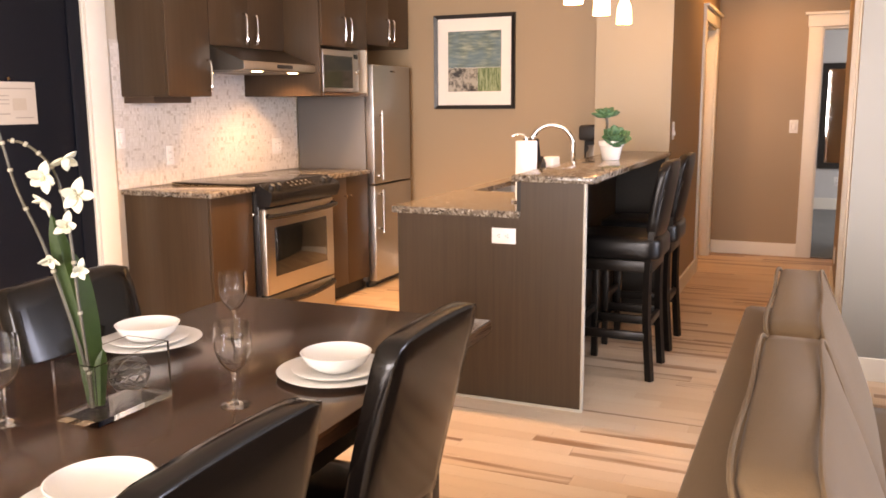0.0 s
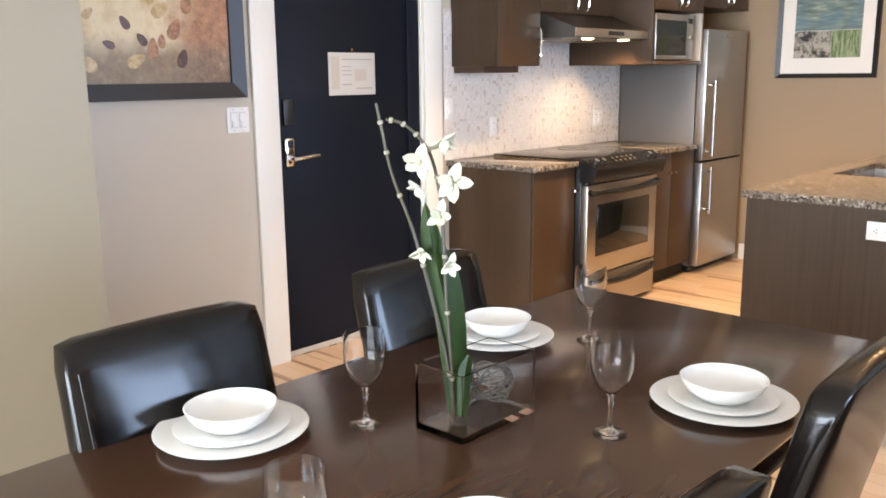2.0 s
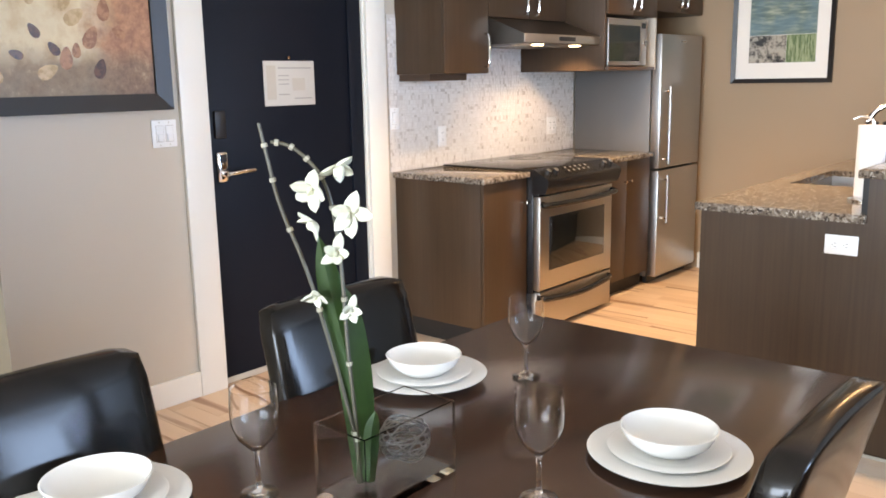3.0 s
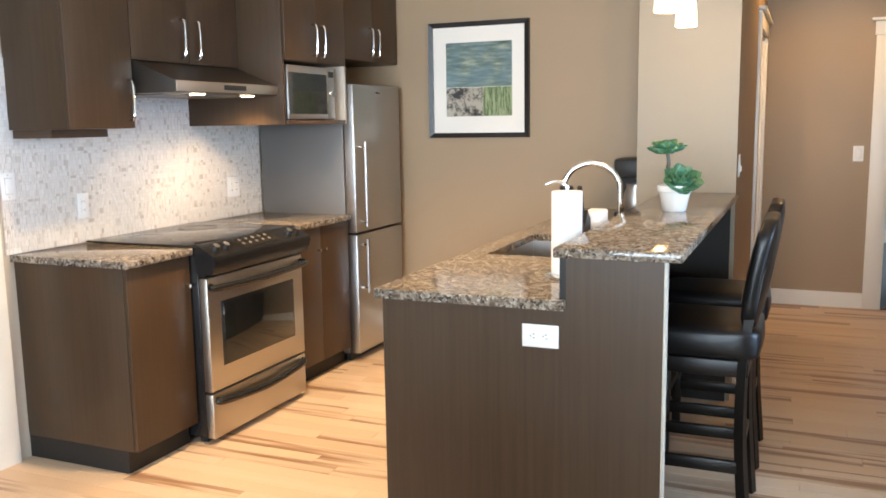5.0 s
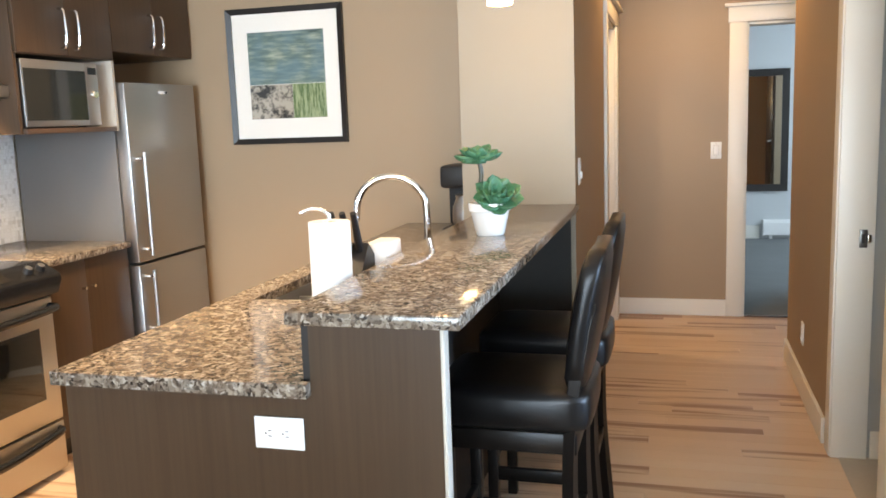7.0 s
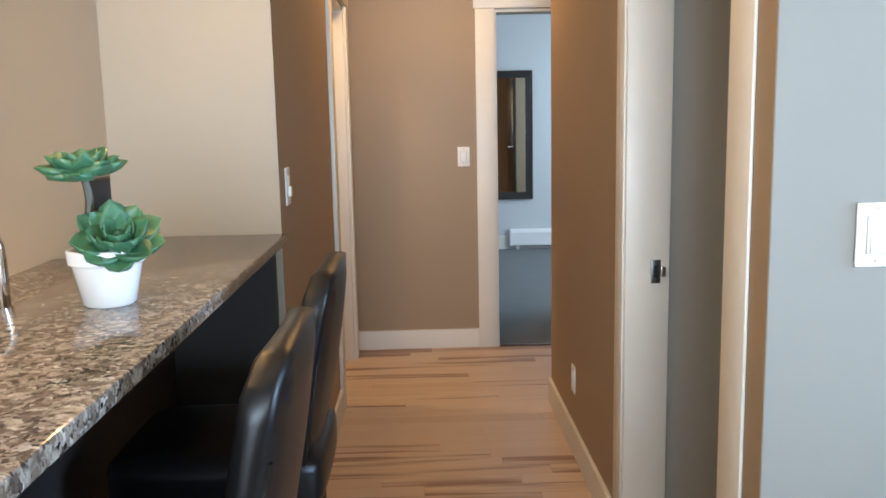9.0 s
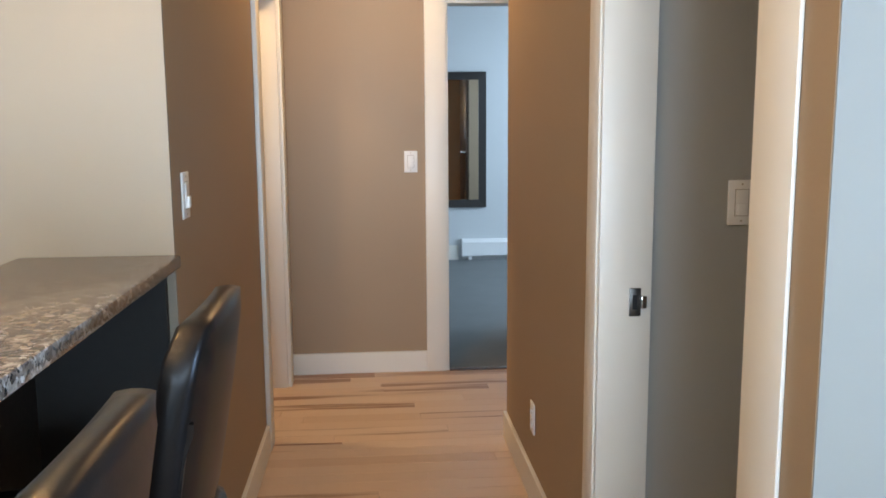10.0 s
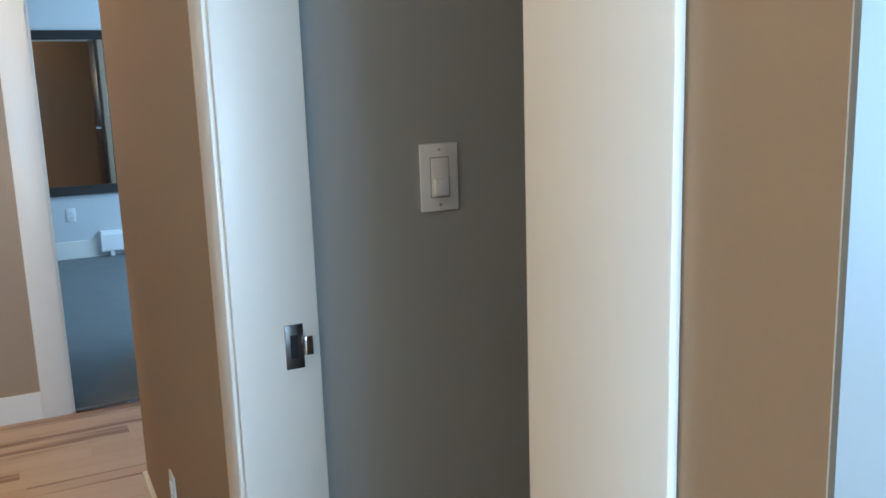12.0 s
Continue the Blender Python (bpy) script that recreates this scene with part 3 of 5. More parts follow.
# ---- entry ----
entry = thing("door_1", (-3.745, 3.09, 0), "black painted entry door with steel lever, closed", "door", kind="structure")
part("leaf", B(((-3.785, 2.622, 0.012), (-3.745, 3.50, 2.045)), bevel=0.002), "door", entry)
part("side_stile", B(((-3.785, 3.503, 0.012), (-3.737, 3.592, 2.045)), bevel=0.002), "door", entry)
part("sweep", B(((-3.745, 2.622, 0.004), (-3.737, 3.592, 0.032)), bevel=0.002), "edge", entry, "pale metal door sweep")
part("deadbolt", B(((-3.745, 2.655, 1.165), (-3.728, 2.715, 1.290)), bevel=0.006), "black_matt", entry)
lock = part("lock_plate", B(((-3.745, 2.655, 0.965), (-3.727, 2.712, 1.105)), bevel=0.012), "chrome", entry, "rounded chrome lock plate")
part("reader", B(((-3.7275, 2.666, 1.055), (-3.723, 2.701, 1.092)), bevel=0.002), "black_matt", lock)
bm = bmesh.new()
rod(bm, (-3.727, 2.684, 1.005), (-3.690, 2.684, 1.005), 0.013)
tube(bm, spline([(-3.692, 2.684, 1.005), (-3.688, 2.72, 1.007), (-3.690, 2.79, 1.012), (-3.696, 2.835, 1.012)]), 0.010)
part("lever", bm, "chrome", lock)
door_trim("door_frame_entry", "white painted frame round the entry door", "x", XW, 1, 2.605, 3.605, 2.055, 0.135, reveal=0.01)
notice = thing("door_notice", (-3.742, 3.10, 1.30), "printed notice card hung on the black entry door", "sign")
part("card", B(((-3.744, 2.95, 1.300), (-3.738, 3.262, 1.512)), bevel=0.001), "card", notice)
part("hook", rod(bmesh.new(), (-3.743, 3.10, 1.527), (-3.730, 3.10, 1.527), 0.008), "chrome", notice)
for y0, y1, z0, z1, m in ((2.965, 3.02, 1.33, 1.49, "ink2"), (3.035, 3.10, 1.44, 1.445, "ink"), (3.035, 3.10, 1.42, 1.425, "ink"), (3.035, 3.10, 1.40, 1.405, "ink"), (3.12, 3.20, 1.37, 1.43, "ink2"), (3.035, 3.24, 1.475, 1.482, "ink"), (3.035, 3.10, 1.35, 1.356, "ink"), (3.13, 3.24, 1.33, 1.336, "ink")):
    part("print", B(((-3.7382, y0, z0), (-3.7372, y1, z1))), m, notice)


def framed(name, at, label, w, h, rail, depth, mats, facing):
    """A frame with four mitred rails round a picture. facing: 'x' hangs on the entry wall, 'y' on a wall that looks south."""
    def P(u, d, z):
        return (at[0] + d, at[1] + u, at[2] + z) if facing == "x" else (at[0] + u, at[1] - d, at[2] + z)
    ob = thing(name, at, label, "picture")
    for name_, quad in (("top_rail", ((0, h), (w, h), (w - rail, h - rail), (rail, h - rail))), ("bottom_rail", ((0, 0), (w, 0), (w - rail, rail), (rail, rail))),
                        ("side_rail", ((0, 0), (0, h), (rail, h - rail), (rail, rail))), ("side_rail", ((w, 0), (w, h), (w - rail, h - rail), (w - rail, rail)))):
        bm = bmesh.new()
        a = [bm.verts.new(P(u, 0.002, z)) for u, z in quad]
        b = [bm.verts.new(P(u, depth * (1 if k < 2 else 0.72), z)) for k, (u, z) in enumerate(quad)]
        bm.faces.new(a), bm.faces.new(b)
        for i in range(4):
            bm.faces.new((a[i], a[(i + 1) % 4], b[(i + 1) % 4], b[i]))
        part(name_, bm, mats, ob, smooth=False)
    return ob, P


art, P = framed("framed_canvas", (XW, 1.43, 1.306), "abstract leaf print in rust and cream, wide black frame", 0.99, 0.99, 0.068, 0.045, "frame_dark", "x")
part("print", B((P(0.066, 0.004, 0.066), P(0.924, 0.020, 0.924))), "canvas", art, "rust, ochre and cream abstract leaf print")
rg = random.Random(21)
for u, zz in ((0.39, 0.505), (0.435, 0.433), (0.485, 0.48), (0.49, 0.555), (0.54, 0.527), (0.635, 0.541), (0.628, 0.498), (0.664, 0.483), (0.693, 0.469), (0.715, 0.5), (0.60, 0.367), (0.562, 0.418), (0.598, 0.24), (0.555, 0.21), (0.51, 0.245), (0.367, 0.223), (0.722, 0.397), (0.32, 0.62), (0.45, 0.66), (0.58, 0.70), (0.68, 0.64), (0.50, 0.78), (0.36, 0.76), (0.44, 0.31), (0.66, 0.29), (0.29, 0.34), (0.25, 0.45), (0.78, 0.31), (0.48, 0.16), (0.69, 0.17), (0.27, 0.15)):
    bm = bmesh.new()
    a, ln = rg.uniform(0.3, 2.8), rg.uniform(0.026, 0.048)
    ring = [(math.cos(t) * ln, math.sin(t) * ln * 0.58 * (1 - 0.3 * math.cos(t))) for t in [2 * math.pi * k / 12 for k in range(12)]]
    ring = [(u + p * math.cos(a) - q * math.sin(a), zz + p * math.sin(a) + q * math.cos(a)) for p, q in ring]
    vs = [[bm.verts.new(P(p, d, q)) for p, q in ring] for d in (0.0201, 0.0206)]
    bm.faces.new(vs[1])
    for k in range(12):
        bm.faces.new((vs[0][k], vs[0][(k + 1) % 12], vs[1][(k + 1) % 12], vs[1][k]))
    part("painted_leaf", bm, rg.choice(("leaf_rust", "leaf_rust", "leaf_ochre", "leaf_ochre", "leaf_dark")), art, smooth=False)
photo, P = framed("framed_photograph", (-2.853, YK, 1.348), "photographs in a white mat and black frame", 0.672, 0.722, 0.030, 0.030, "frame_dark", "y")
part("mat_board", B((P(0.028, 0.004, 0.028), P(0.644, 0.014, 0.694))), "mat", photo)
part("picture", B((P(0.118, 0.014, 0.318), P(0.560, 0.017, 0.595))), "water", photo, "rippled teal water photograph")
part("picture", B((P(0.118, 0.014, 0.135), P(0.366, 0.017, 0.316))), "roots", photo, "dark tangled roots photograph")
part("picture", B((P(0.368, 0.014, 0.135), P(0.560, 0.017, 0.316))), "reeds", photo, "green reeds photograph")


# ---- switches and sockets ----
def plate(name, at, facing, label, gangs=1, flat=False, kind="rocker"):
    """A wall plate centred at a point. facing: the way it looks; flat: lying on its side."""
    w, h = (0.072 + 0.046 * (gangs - 1), 0.116)
    if flat:
        w, h = h, w
    def P(u, d, z):
        x, y, zz = at
        return {"+x": (x + d, y + u, zz + z), "-x": (x - d, y + u, zz + z), "-y": (x + u, y - d, zz + z)}[facing]
    cat = "light switch" if kind == "rocker" else "socket"
    ob = thing(name, at, label, cat)
    part("cover", B((P(-w / 2, 0.001, -h / 2), P(w / 2, 0.007, h / 2)), bevel=0.003), "plastic", ob)
    for g in range(gangs):
        c = (g - (gangs - 1) / 2) * 0.046
        if kind == "rocker":
            # thin grey box: its colour stands in for the shade round the rocker
            part("gap", B((P(c - 0.0182, 0.0066, -0.0347), P(c + 0.0182, 0.0073, 0.0347))), "ink", ob, "grey outline painted as shade round the rocker")
            part("rocker", B((P(c - 0.0165, 0.007, -0.033), P(c + 0.0165, 0.0095, 0.033)), bevel=0.001), "plastic", ob)
            part("paddle", B((P(c - 0.0125, 0.0095, -0.031), P(c + 0.0125, 0.016, -0.002)), bevel=0.001), "plastic", ob)
            for s in (-0.047, 0.047):
                part("screw", rod(bmesh.new(), P(c, 0.0068, s), P(c, 0.0078, s), 0.003, seg=8), "edge", ob)
        else:
            for s in (-0.02, 0.02):
                u, z = (s, 0) if flat else (c, s)
                part("face", B((P(u - 0.015, 0.007, z - 0.015), P(u + 0.015, 0.009, z + 0.015)), bevel=0.003), "plastic", ob)
                for k in (-0.006, 0.006):
                    a, b = (0, k) if flat else (k, 0)
                    part("slot", B((P(u + a - 0.004 + (0.0028 if not flat else 0), 0.0085, z + b - 0.001 - (0.003 if not flat else 0)), P(u + a + 0.004 - (0.0028 if not flat else 0), 0.0093, z + b + 0.001 + (0.003 if not flat else 0)))), "black_matt", ob)
                if flat:
                    part("slot", B((P(u - 0.011, 0.0085, z - 0.002), P(u - 0.008, 0.0093, z + 0.002))), "black_matt", ob)
    return ob


plate("light_switch", (XW, 2.388, 1.205), "+x", "white double switch plate on the beige entry wall", 2)
plate("light_switch", (XW + 0.008, 3.80, 1.205), "+x", "white switch plate beside the entry door frame")
plate("light_switch", (-0.233, HEY, 1.170), "-y", "white switch plate on the tan hall wall")
plate("light_switch", (HLX, 5.79, 1.205), "+x", "white switch plate on the tan wall past the bar")
plate("light_switch", (0.503, BATHY, 1.172), "-y", "white switch plate on the grey side room wall")
plate("light_switch", (0.345, LY, 1.182), "-y", "white double switch plate on the living room wall", 2)
plate("wall_socket", (HRX, 6.585, 0.310), "-x", "white socket low on the tan hall wall", kind="socket")
plate("wall_socket", (-1.315, 3.640, 0.792), "-y", "white socket set sideways in the island end", flat=True, kind="socket")
plate("wall_socket", (XW + 0.009, 4.20, 1.085), "+x", "white socket on the stone mosaic near the door", kind="socket")
plate("wall_socket", (XW + 0.009, 5.355, 1.09), "+x", "white socket plate on the stone mosaic by the refrigerator", 2, kind="socket")
plate("wall_socket", (0.225, BEDY, 0.37), "-y", "white socket on the bedroom wall", kind="socket")


# ---- kitchen run ----
def pull(parent, p, q, out, r=0.006, bow=0.03):
    """A bowed bar handle between two points, standing off along out."""
    p, q, o = Vector(p), Vector(q), Vector(out)
    pts = [p, p + o * bow * 0.8 + (q - p) * 0.04, p + o * bow + (q - p) * 0.25, q + o * bow + (p - q) * 0.25, q + o * bow * 0.8 + (p - q) * 0.04, q]
    return part("handle", tube(bmesh.new(), spline(pts, 5), r, 8), "chrome", parent, "bowed brushed steel handle")


def cabinet(name, label, y0, y1, z0, z1, front, doors, back=XW, toe=0.0, handles=(), side_open=False):
    ob = thing(name, ((back + front) / 2, (y0 + y1) / 2, z0 - toe), label, "cabinet", "kitchen cabinets")
    part("body", B(((back + 0.001, y0, z0), (front - 0.019, y1, z1)), bevel=0.001), "cabinet", ob)
    if toe:
        part("toe_kick", B(((back + 0.001, y0 + 0.003, 0.0), (front - 0.055, y1 - 0.003, z0))), "toe", ob)
    for k, (a, b, c, d) in enumerate(doors):
        dr = part("door", B(((front - 0.018, a + 0.0015, c + 0.0015), (front, b - 0.0015, d - 0.0015)), bevel=0.0015), "cabinet", ob)
        for h in handles:
            if h[0] == k:
                pull(dr, (front, h[1], h[2]), (front, h[1], h[3]), (1, 0, 0))
    return ob


FB = -3.100
cabinet("base_cabinet", "dark walnut base cabinet beside the entry", 3.805, 4.193, 0.10, 0.879, FB, [(3.805, 4.193, 0.10, 0.879)], toe=0.1)
cabinet("base_cabinet", "dark walnut double door base cabinet by the refrigerator", 4.997, 5.634, 0.10, 0.879, FB, [(4.997, 5.315, 0.10, 0.879), (5.315, 5.634, 0.10, 0.879)], toe=0.1)
for ob, ys in ((bpy.data.objects["base_cabinet"], (4.165,)), (bpy.data.objects["base_cabinet.001"], (5.284, 5.346))):
    for yy in ys:
        part("knob", rod(bmesh.new(), (FB, yy, 0.745), (FB + 0.022, yy, 0.745), 0.007), "chrome", ob)
FU = -3.37
cabinet("wall_cabinet", "dark walnut wall cabinet beside the range hood", 3.835, 4.212, 1.440, 2.25, FU, [(3.835, 4.212, 1.440, 2.25)], handles=[(0, 4.18, 1.473, 1.653)])
part("light_rail", B(((XW + 0.01, 3.85, 1.404), (FU - 0.12, 4.165, 1.4395))), "cabinet_x", bpy.data.objects["wall_cabinet"])
cabinet("wall_cabinet", "dark walnut two door cabinet above the hood", 4.214, 4.998, 1.744, 2.25, FU, [(4.214, 4.606, 1.744, 2.25), (4.606, 4.998, 1.744, 2.25)], handles=[(0, 4.55, 1.767, 1.952), (1, 4.66, 1.767, 1.952)])
FM = -3.08
mwc = thing("microwave_cabinet", ((XW + FM) / 2, 5.31, 1.447), "deep walnut cabinet with an open microwave shelf", "cabinet", "kitchen cabinets")
part("side_panel", B(((XW + 0.001, 5.000, 1.447), (FM - 0.019, 5.018, 2.25)), bevel=0.001), "cabinet", mwc)
part("side_panel", B(((XW + 0.001, 5.612, 1.447), (FM - 0.001, 5.630, 1.777)), bevel=0.001), "edge", mwc, "pale maple inner side")
part("shelf", B(((XW + 0.001, 5.018, 1.447), (FM, 5.612, 1.469)), bevel=0.001), "cabinet_x", mwc)
part("back_panel", B(((XW + 0.001, 5.018, 1.469), (XW + 0.01, 5.612, 1.777))), "cabinet", mwc)
part("body", B(((XW + 0.001, 5.018, 1.777), (FM - 0.019, 5.630, 2.25))), "cabinet", mwc)
for a, b, h in ((5.002, 5.315, 5.275), (5.315, 5.630, 5.36)):
    d = part("door", B(((FM - 0.018, a + 0.0015, 1.781), (FM, b - 0.0015, 2.248)), bevel=0.0015), "cabinet", mwc)
    pull(d, (FM, h, 1.81), (FM, h, 1.98), (1, 0, 0))
cabinet("fridge_cabinet", "dark walnut two door cabinet above the refrigerator", 5.634, 6.325, 1.822, 2.25, FM - 0.002, [(5.634, 5.98, 1.822, 2.25), (5.98, 6.325, 1.822, 2.25)], handles=[(0, 5.94, 1.857, 2.02), (1, 6.025, 1.857, 2.02)])

# worktops
single("worktop", B(((XW + 0.001, 3.785, 0.8795), (-3.078, 4.196, 0.910)), bevel=0.004), "granite", "short brown granite worktop beside the entry", "worktop")
single("worktop", B(((XW + 0.001, 4.994, 0.8795), (-3.078, 5.636, 0.910)), bevel=0.004), "granite", "brown granite worktop between range and refrigerator", "worktop")

# backsplash: a grouted sheet set with small stone tiles
back = thing("backsplash", (XW, 4.75, 0.91), "pale stone mosaic backsplash above the worktop", "backsplash", kind="structure")
part("grout", B(((XW + 0.0005, 3.765, 0.9105), (XW + 0.004, 5.648, 1.76))), "grout", back, smooth=False)
rng = random.Random(5)
vs, fs = [], []
z = 0.913
while z < 1.735:
    h = rng.choice((0.012, 0.018, 0.026))
    y = 3.768
    while y < 5.64:
        w = rng.choice((0.010, 0.014, 0.022))
        d = XW + 0.0062 + rng.random() * 0.0016
        b0 = len(vs)
        y1, z1 = min(y + w, 5.645) - 0.0016, z + h - 0.0016
        vs += [(d, y, z), (d, y1, z), (d, y1, z1), (d, y, z1)]
        vs += [(XW + 0.004, q, r) for q, r in ((y, z), (y1, z), (y1, z1), (y, z1))]
        fs += [(b0, b0 + 1, b0 + 2, b0 + 3)] + [(b0 + i, b0 + 4 + i, b0 + 4 + (i + 1) % 4, b0 + (i + 1) % 4) for i in range(4)]
        y += w
    z += h
me = bpy.data.meshes.new("tiles")
me.from_pydata([(a - XW, b - 4.75, c - 0.91) for a, b, c in vs], [], fs)
me.materials.append(M["mosaic"])
tiles = new("tiles", me)
tiles.parent = back
tagged(tiles, "small mixed beige stone tiles", kind="stuff")

# range
RX, R0, R1 = -3.02, 4.203, 4.987
stove = thing("range", (-3.37, (R0 + R1) / 2, 0), "stainless steel slide-in electric range with black control panel", "stove")
part("body", B(((XW + 0.02, R0, 0.03), (RX - 0.045, R1, 0.905)), bevel=0.003), "black", stove)
part("cooktop", B(((XW + 0.02, R0 - 0.008, 0.9115), (-3.06, R1 + 0.006, 0.921)), bevel=0.003), "ceran", stove, "black ceramic glass cooktop")
for cx, cy, r in ((-3.52, 4.40, 0.075), (-3.52, 4.78, 0.10), (-3.23, 4.40, 0.10), (-3.23, 4.78, 0.075)):
    part("burner_ring", lathe(bmesh.new(), [(r, 0.9212), (r, 0.9216), (r - 0.004, 0.9216), (r - 0.004, 0.9212)], (cx, cy, 0), 36), "steel_side", stove)
ctrl = part("control_panel", prism(bmesh.new(), [(-3.075, 0.922), (-3.06, 0.924), (-2.968, 0.872), (-2.962, 0.850), (-2.985, 0.790), (-3.075, 0.790)], "y", R0 - 0.002, R1 + 0.002), "black", stove, "sloping black control panel")
nrm = Vector((0.052, 0, 0.092)).normalized()
for cy in (4.265, 4.335, 4.855, 4.925):
    c = Vector((-3.012, cy, 0.8968))
    k = part("knob", rod(bmesh.new(), c, c + nrm * 0.022, 0.020, 0.017, 18), "black_matt", ctrl)
    part("knob_cap", rod(bmesh.new(), c + nrm * 0.0222, c + nrm * 0.024, 0.0145, seg=18), "steel", k)
part("display", prism(bmesh.new(), [(-3.046, 0.9168), (-2.985, 0.8823), (-2.985, 0.8833), (-3.046, 0.9178)], "y", 4.45, 4.74), "ceran", ctrl)
for i in range(5):
    for j in range(2):
        c = Vector((-3.035 + 0.026 * j, 4.475 + 0.052 * i, 0.9114 - 0.0147 * j))
        part("key", rod(bmesh.new(), c, c + nrm * 0.002, 0.009, seg=10), "steel_side", ctrl)
part("trim_strip", B(((RX - 0.044, R0 - 0.001, 0.775), (RX - 0.004, R1 + 0.001, 0.789)), bevel=0.002), "black", stove)
od = part("oven_door", B(((RX - 0.044, R0 + 0.002, 0.245), (RX, R1 - 0.002, 0.772)), bevel=0.005), "range_steel", stove, "brushed steel oven door")
part("window_trim", B(((RX, R0 + 0.092, 0.352), (RX + 0.002, R1 - 0.092, 0.655)), bevel=0.001), "black", od)
part("oven_window", B(((RX + 0.002, R0 + 0.108, 0.366), (RX + 0.004, R1 - 0.108, 0.641)), bevel=0.001), "oven_glass", od, "dark oven glass")
part("door_handle", tube(bmesh.new(), spline([(RX, R0 + 0.02, 0.735), (RX + 0.035, R0 + 0.04, 0.728), (RX + 0.045, (R0 + R1) / 2, 0.722), (RX + 0.035, R1 - 0.04, 0.728), (RX, R1 - 0.02, 0.735)], 8), 0.016, 10), "black", od, "black bowed oven handle")
dw = part("drawer", B(((RX - 0.044, R0 + 0.002, 0.025), (RX - 0.001, R1 - 0.002, 0.236)), bevel=0.005), "range_steel", stove, "brushed steel storage drawer")
part("drawer_handle", tube(bmesh.new(), spline([(RX - 0.01, R0 + 0.03, 0.205), (RX + 0.022, R0 + 0.07, 0.196), (RX + 0.030, (R0 + R1) / 2, 0.176), (RX + 0.022, R1 - 0.07, 0.196), (RX - 0.01, R1 - 0.03, 0.205)], 8), 0.017, 10), "black", dw, "black curved drawer handle")
part("kick", B(((RX - 0.10, R0 + 0.02, 0.0), (RX - 0.06, R1 - 0.02, 0.03))), "black_matt", stove)

# hood
hood = thing("range_hood", (-3.43, 4.606, 1.592), "stainless steel under-cabinet range hood, lights on", "range hood")
# canopy colour carries a dim reflection; the lip keeps the lighter steel
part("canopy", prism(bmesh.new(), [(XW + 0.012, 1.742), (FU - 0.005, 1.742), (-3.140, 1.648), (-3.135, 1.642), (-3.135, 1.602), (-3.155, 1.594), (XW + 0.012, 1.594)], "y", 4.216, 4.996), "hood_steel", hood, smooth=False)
part("lip", B(((-3.1345, 4.214, 1.600), (-3.130, 4.998, 1.646)), bevel=0.001), "range_steel", hood)
part("switch_panel", B(((-3.130, 4.55, 1.612), (-3.127, 4.72, 1.636)), bevel=0.001), "black_matt", hood)
part("filter", B(((-3.60, 4.27, 1.589), (-3.26, 4.94, 1.5935))), "steel_side", hood)
for cy in (4.43, 4.82):
    part("light", lathe(bmesh.new(), [(0.0, -0.006), (0.030, -0.005), (0.036, 0.0)], (-3.195, cy, 1.5925), 20), "bulb", hood, "lit round hood lamp")

# microwave
mw = thing("microwave", (-3.30, 5.28, 1.4695), "steel and black microwave in the cabinet niche", "microwave")
part("body", B(((-3.55, 5.035, 1.4745), (-3.115, 5.525, 1.7590)), bevel=0.004), "steel_side", mw)
dd = part("door", B(((-3.115, 5.036, 1.4760), (-3.095, 5.440, 1.7580)), bevel=0.003), "steel", mw, "steel microwave door")
part("window", B(((-3.095, 5.044, 1.5020), (-3.0935, 5.432, 1.7200))), "oven_glass", dd)
part("panel", B(((-3.115, 5.442, 1.4760), (-3.097, 5.524, 1.7580)), bevel=0.003), "steel", mw)
part("display", B(((-3.097, 5.455, 1.7070), (-3.0955, 5.512, 1.7390))), "ceran", mw)
part("dial", rod(bmesh.new(), (-3.097, 5.483, 1.6170), (-3.08, 5.483, 1.6170), 0.017), "chrome", mw)
for a in (5.06, 5.48):
    part("foot", B(((-3.5, a, 1.4695), (-3.15, a + 0.02, 1.4745))), "black_matt", mw)

# refrigerator
FX, F0, F1 = -3.045, 5.642, 6.265
fr = thing("refrigerator", (-3.38, (F0 + F1) / 2, 0), "tall stainless steel bottom freezer refrigerator", "refrigerator")
part("body", B(((-3.70, F0, 0.05), (FX - 0.075, F1, 1.678)), bevel=0.004), "steel_side", fr)
for z0, z1, h0, h1 in ((0.797, 1.678, 0.83, 1.34), (0.055, 0.785, 0.43, 0.755)):
    d = part("door", B(((FX - 0.068, F0 + 0.002, z0), (FX, F1 - 0.002, z1)), bevel=0.008), "steel", fr, "brushed steel refrigerator door")
    hd = part("handle", rod(bmesh.new(), (FX + 0.045, F0 + 0.055, h0), (FX + 0.045, F0 + 0.055, h1), 0.011), "steel", d)
    for zz in (h0 + 0.03, h1 - 0.03):
        part("post", rod(bmesh.new(), (FX - 0.002, F0 + 0.055, zz), (FX + 0.045, F0 + 0.055, zz), 0.011), "chrome", d)
part("badge", B(((FX, F0 + 0.28, 1.628), (FX + 0.0015, F0 + 0.36, 1.640))), "chrome", fr)
part("grille", B(((FX - 0.10, F0 + 0.01, 0.004), (FX - 0.07, F1 - 0.01, 0.05))), "black_matt", fr)

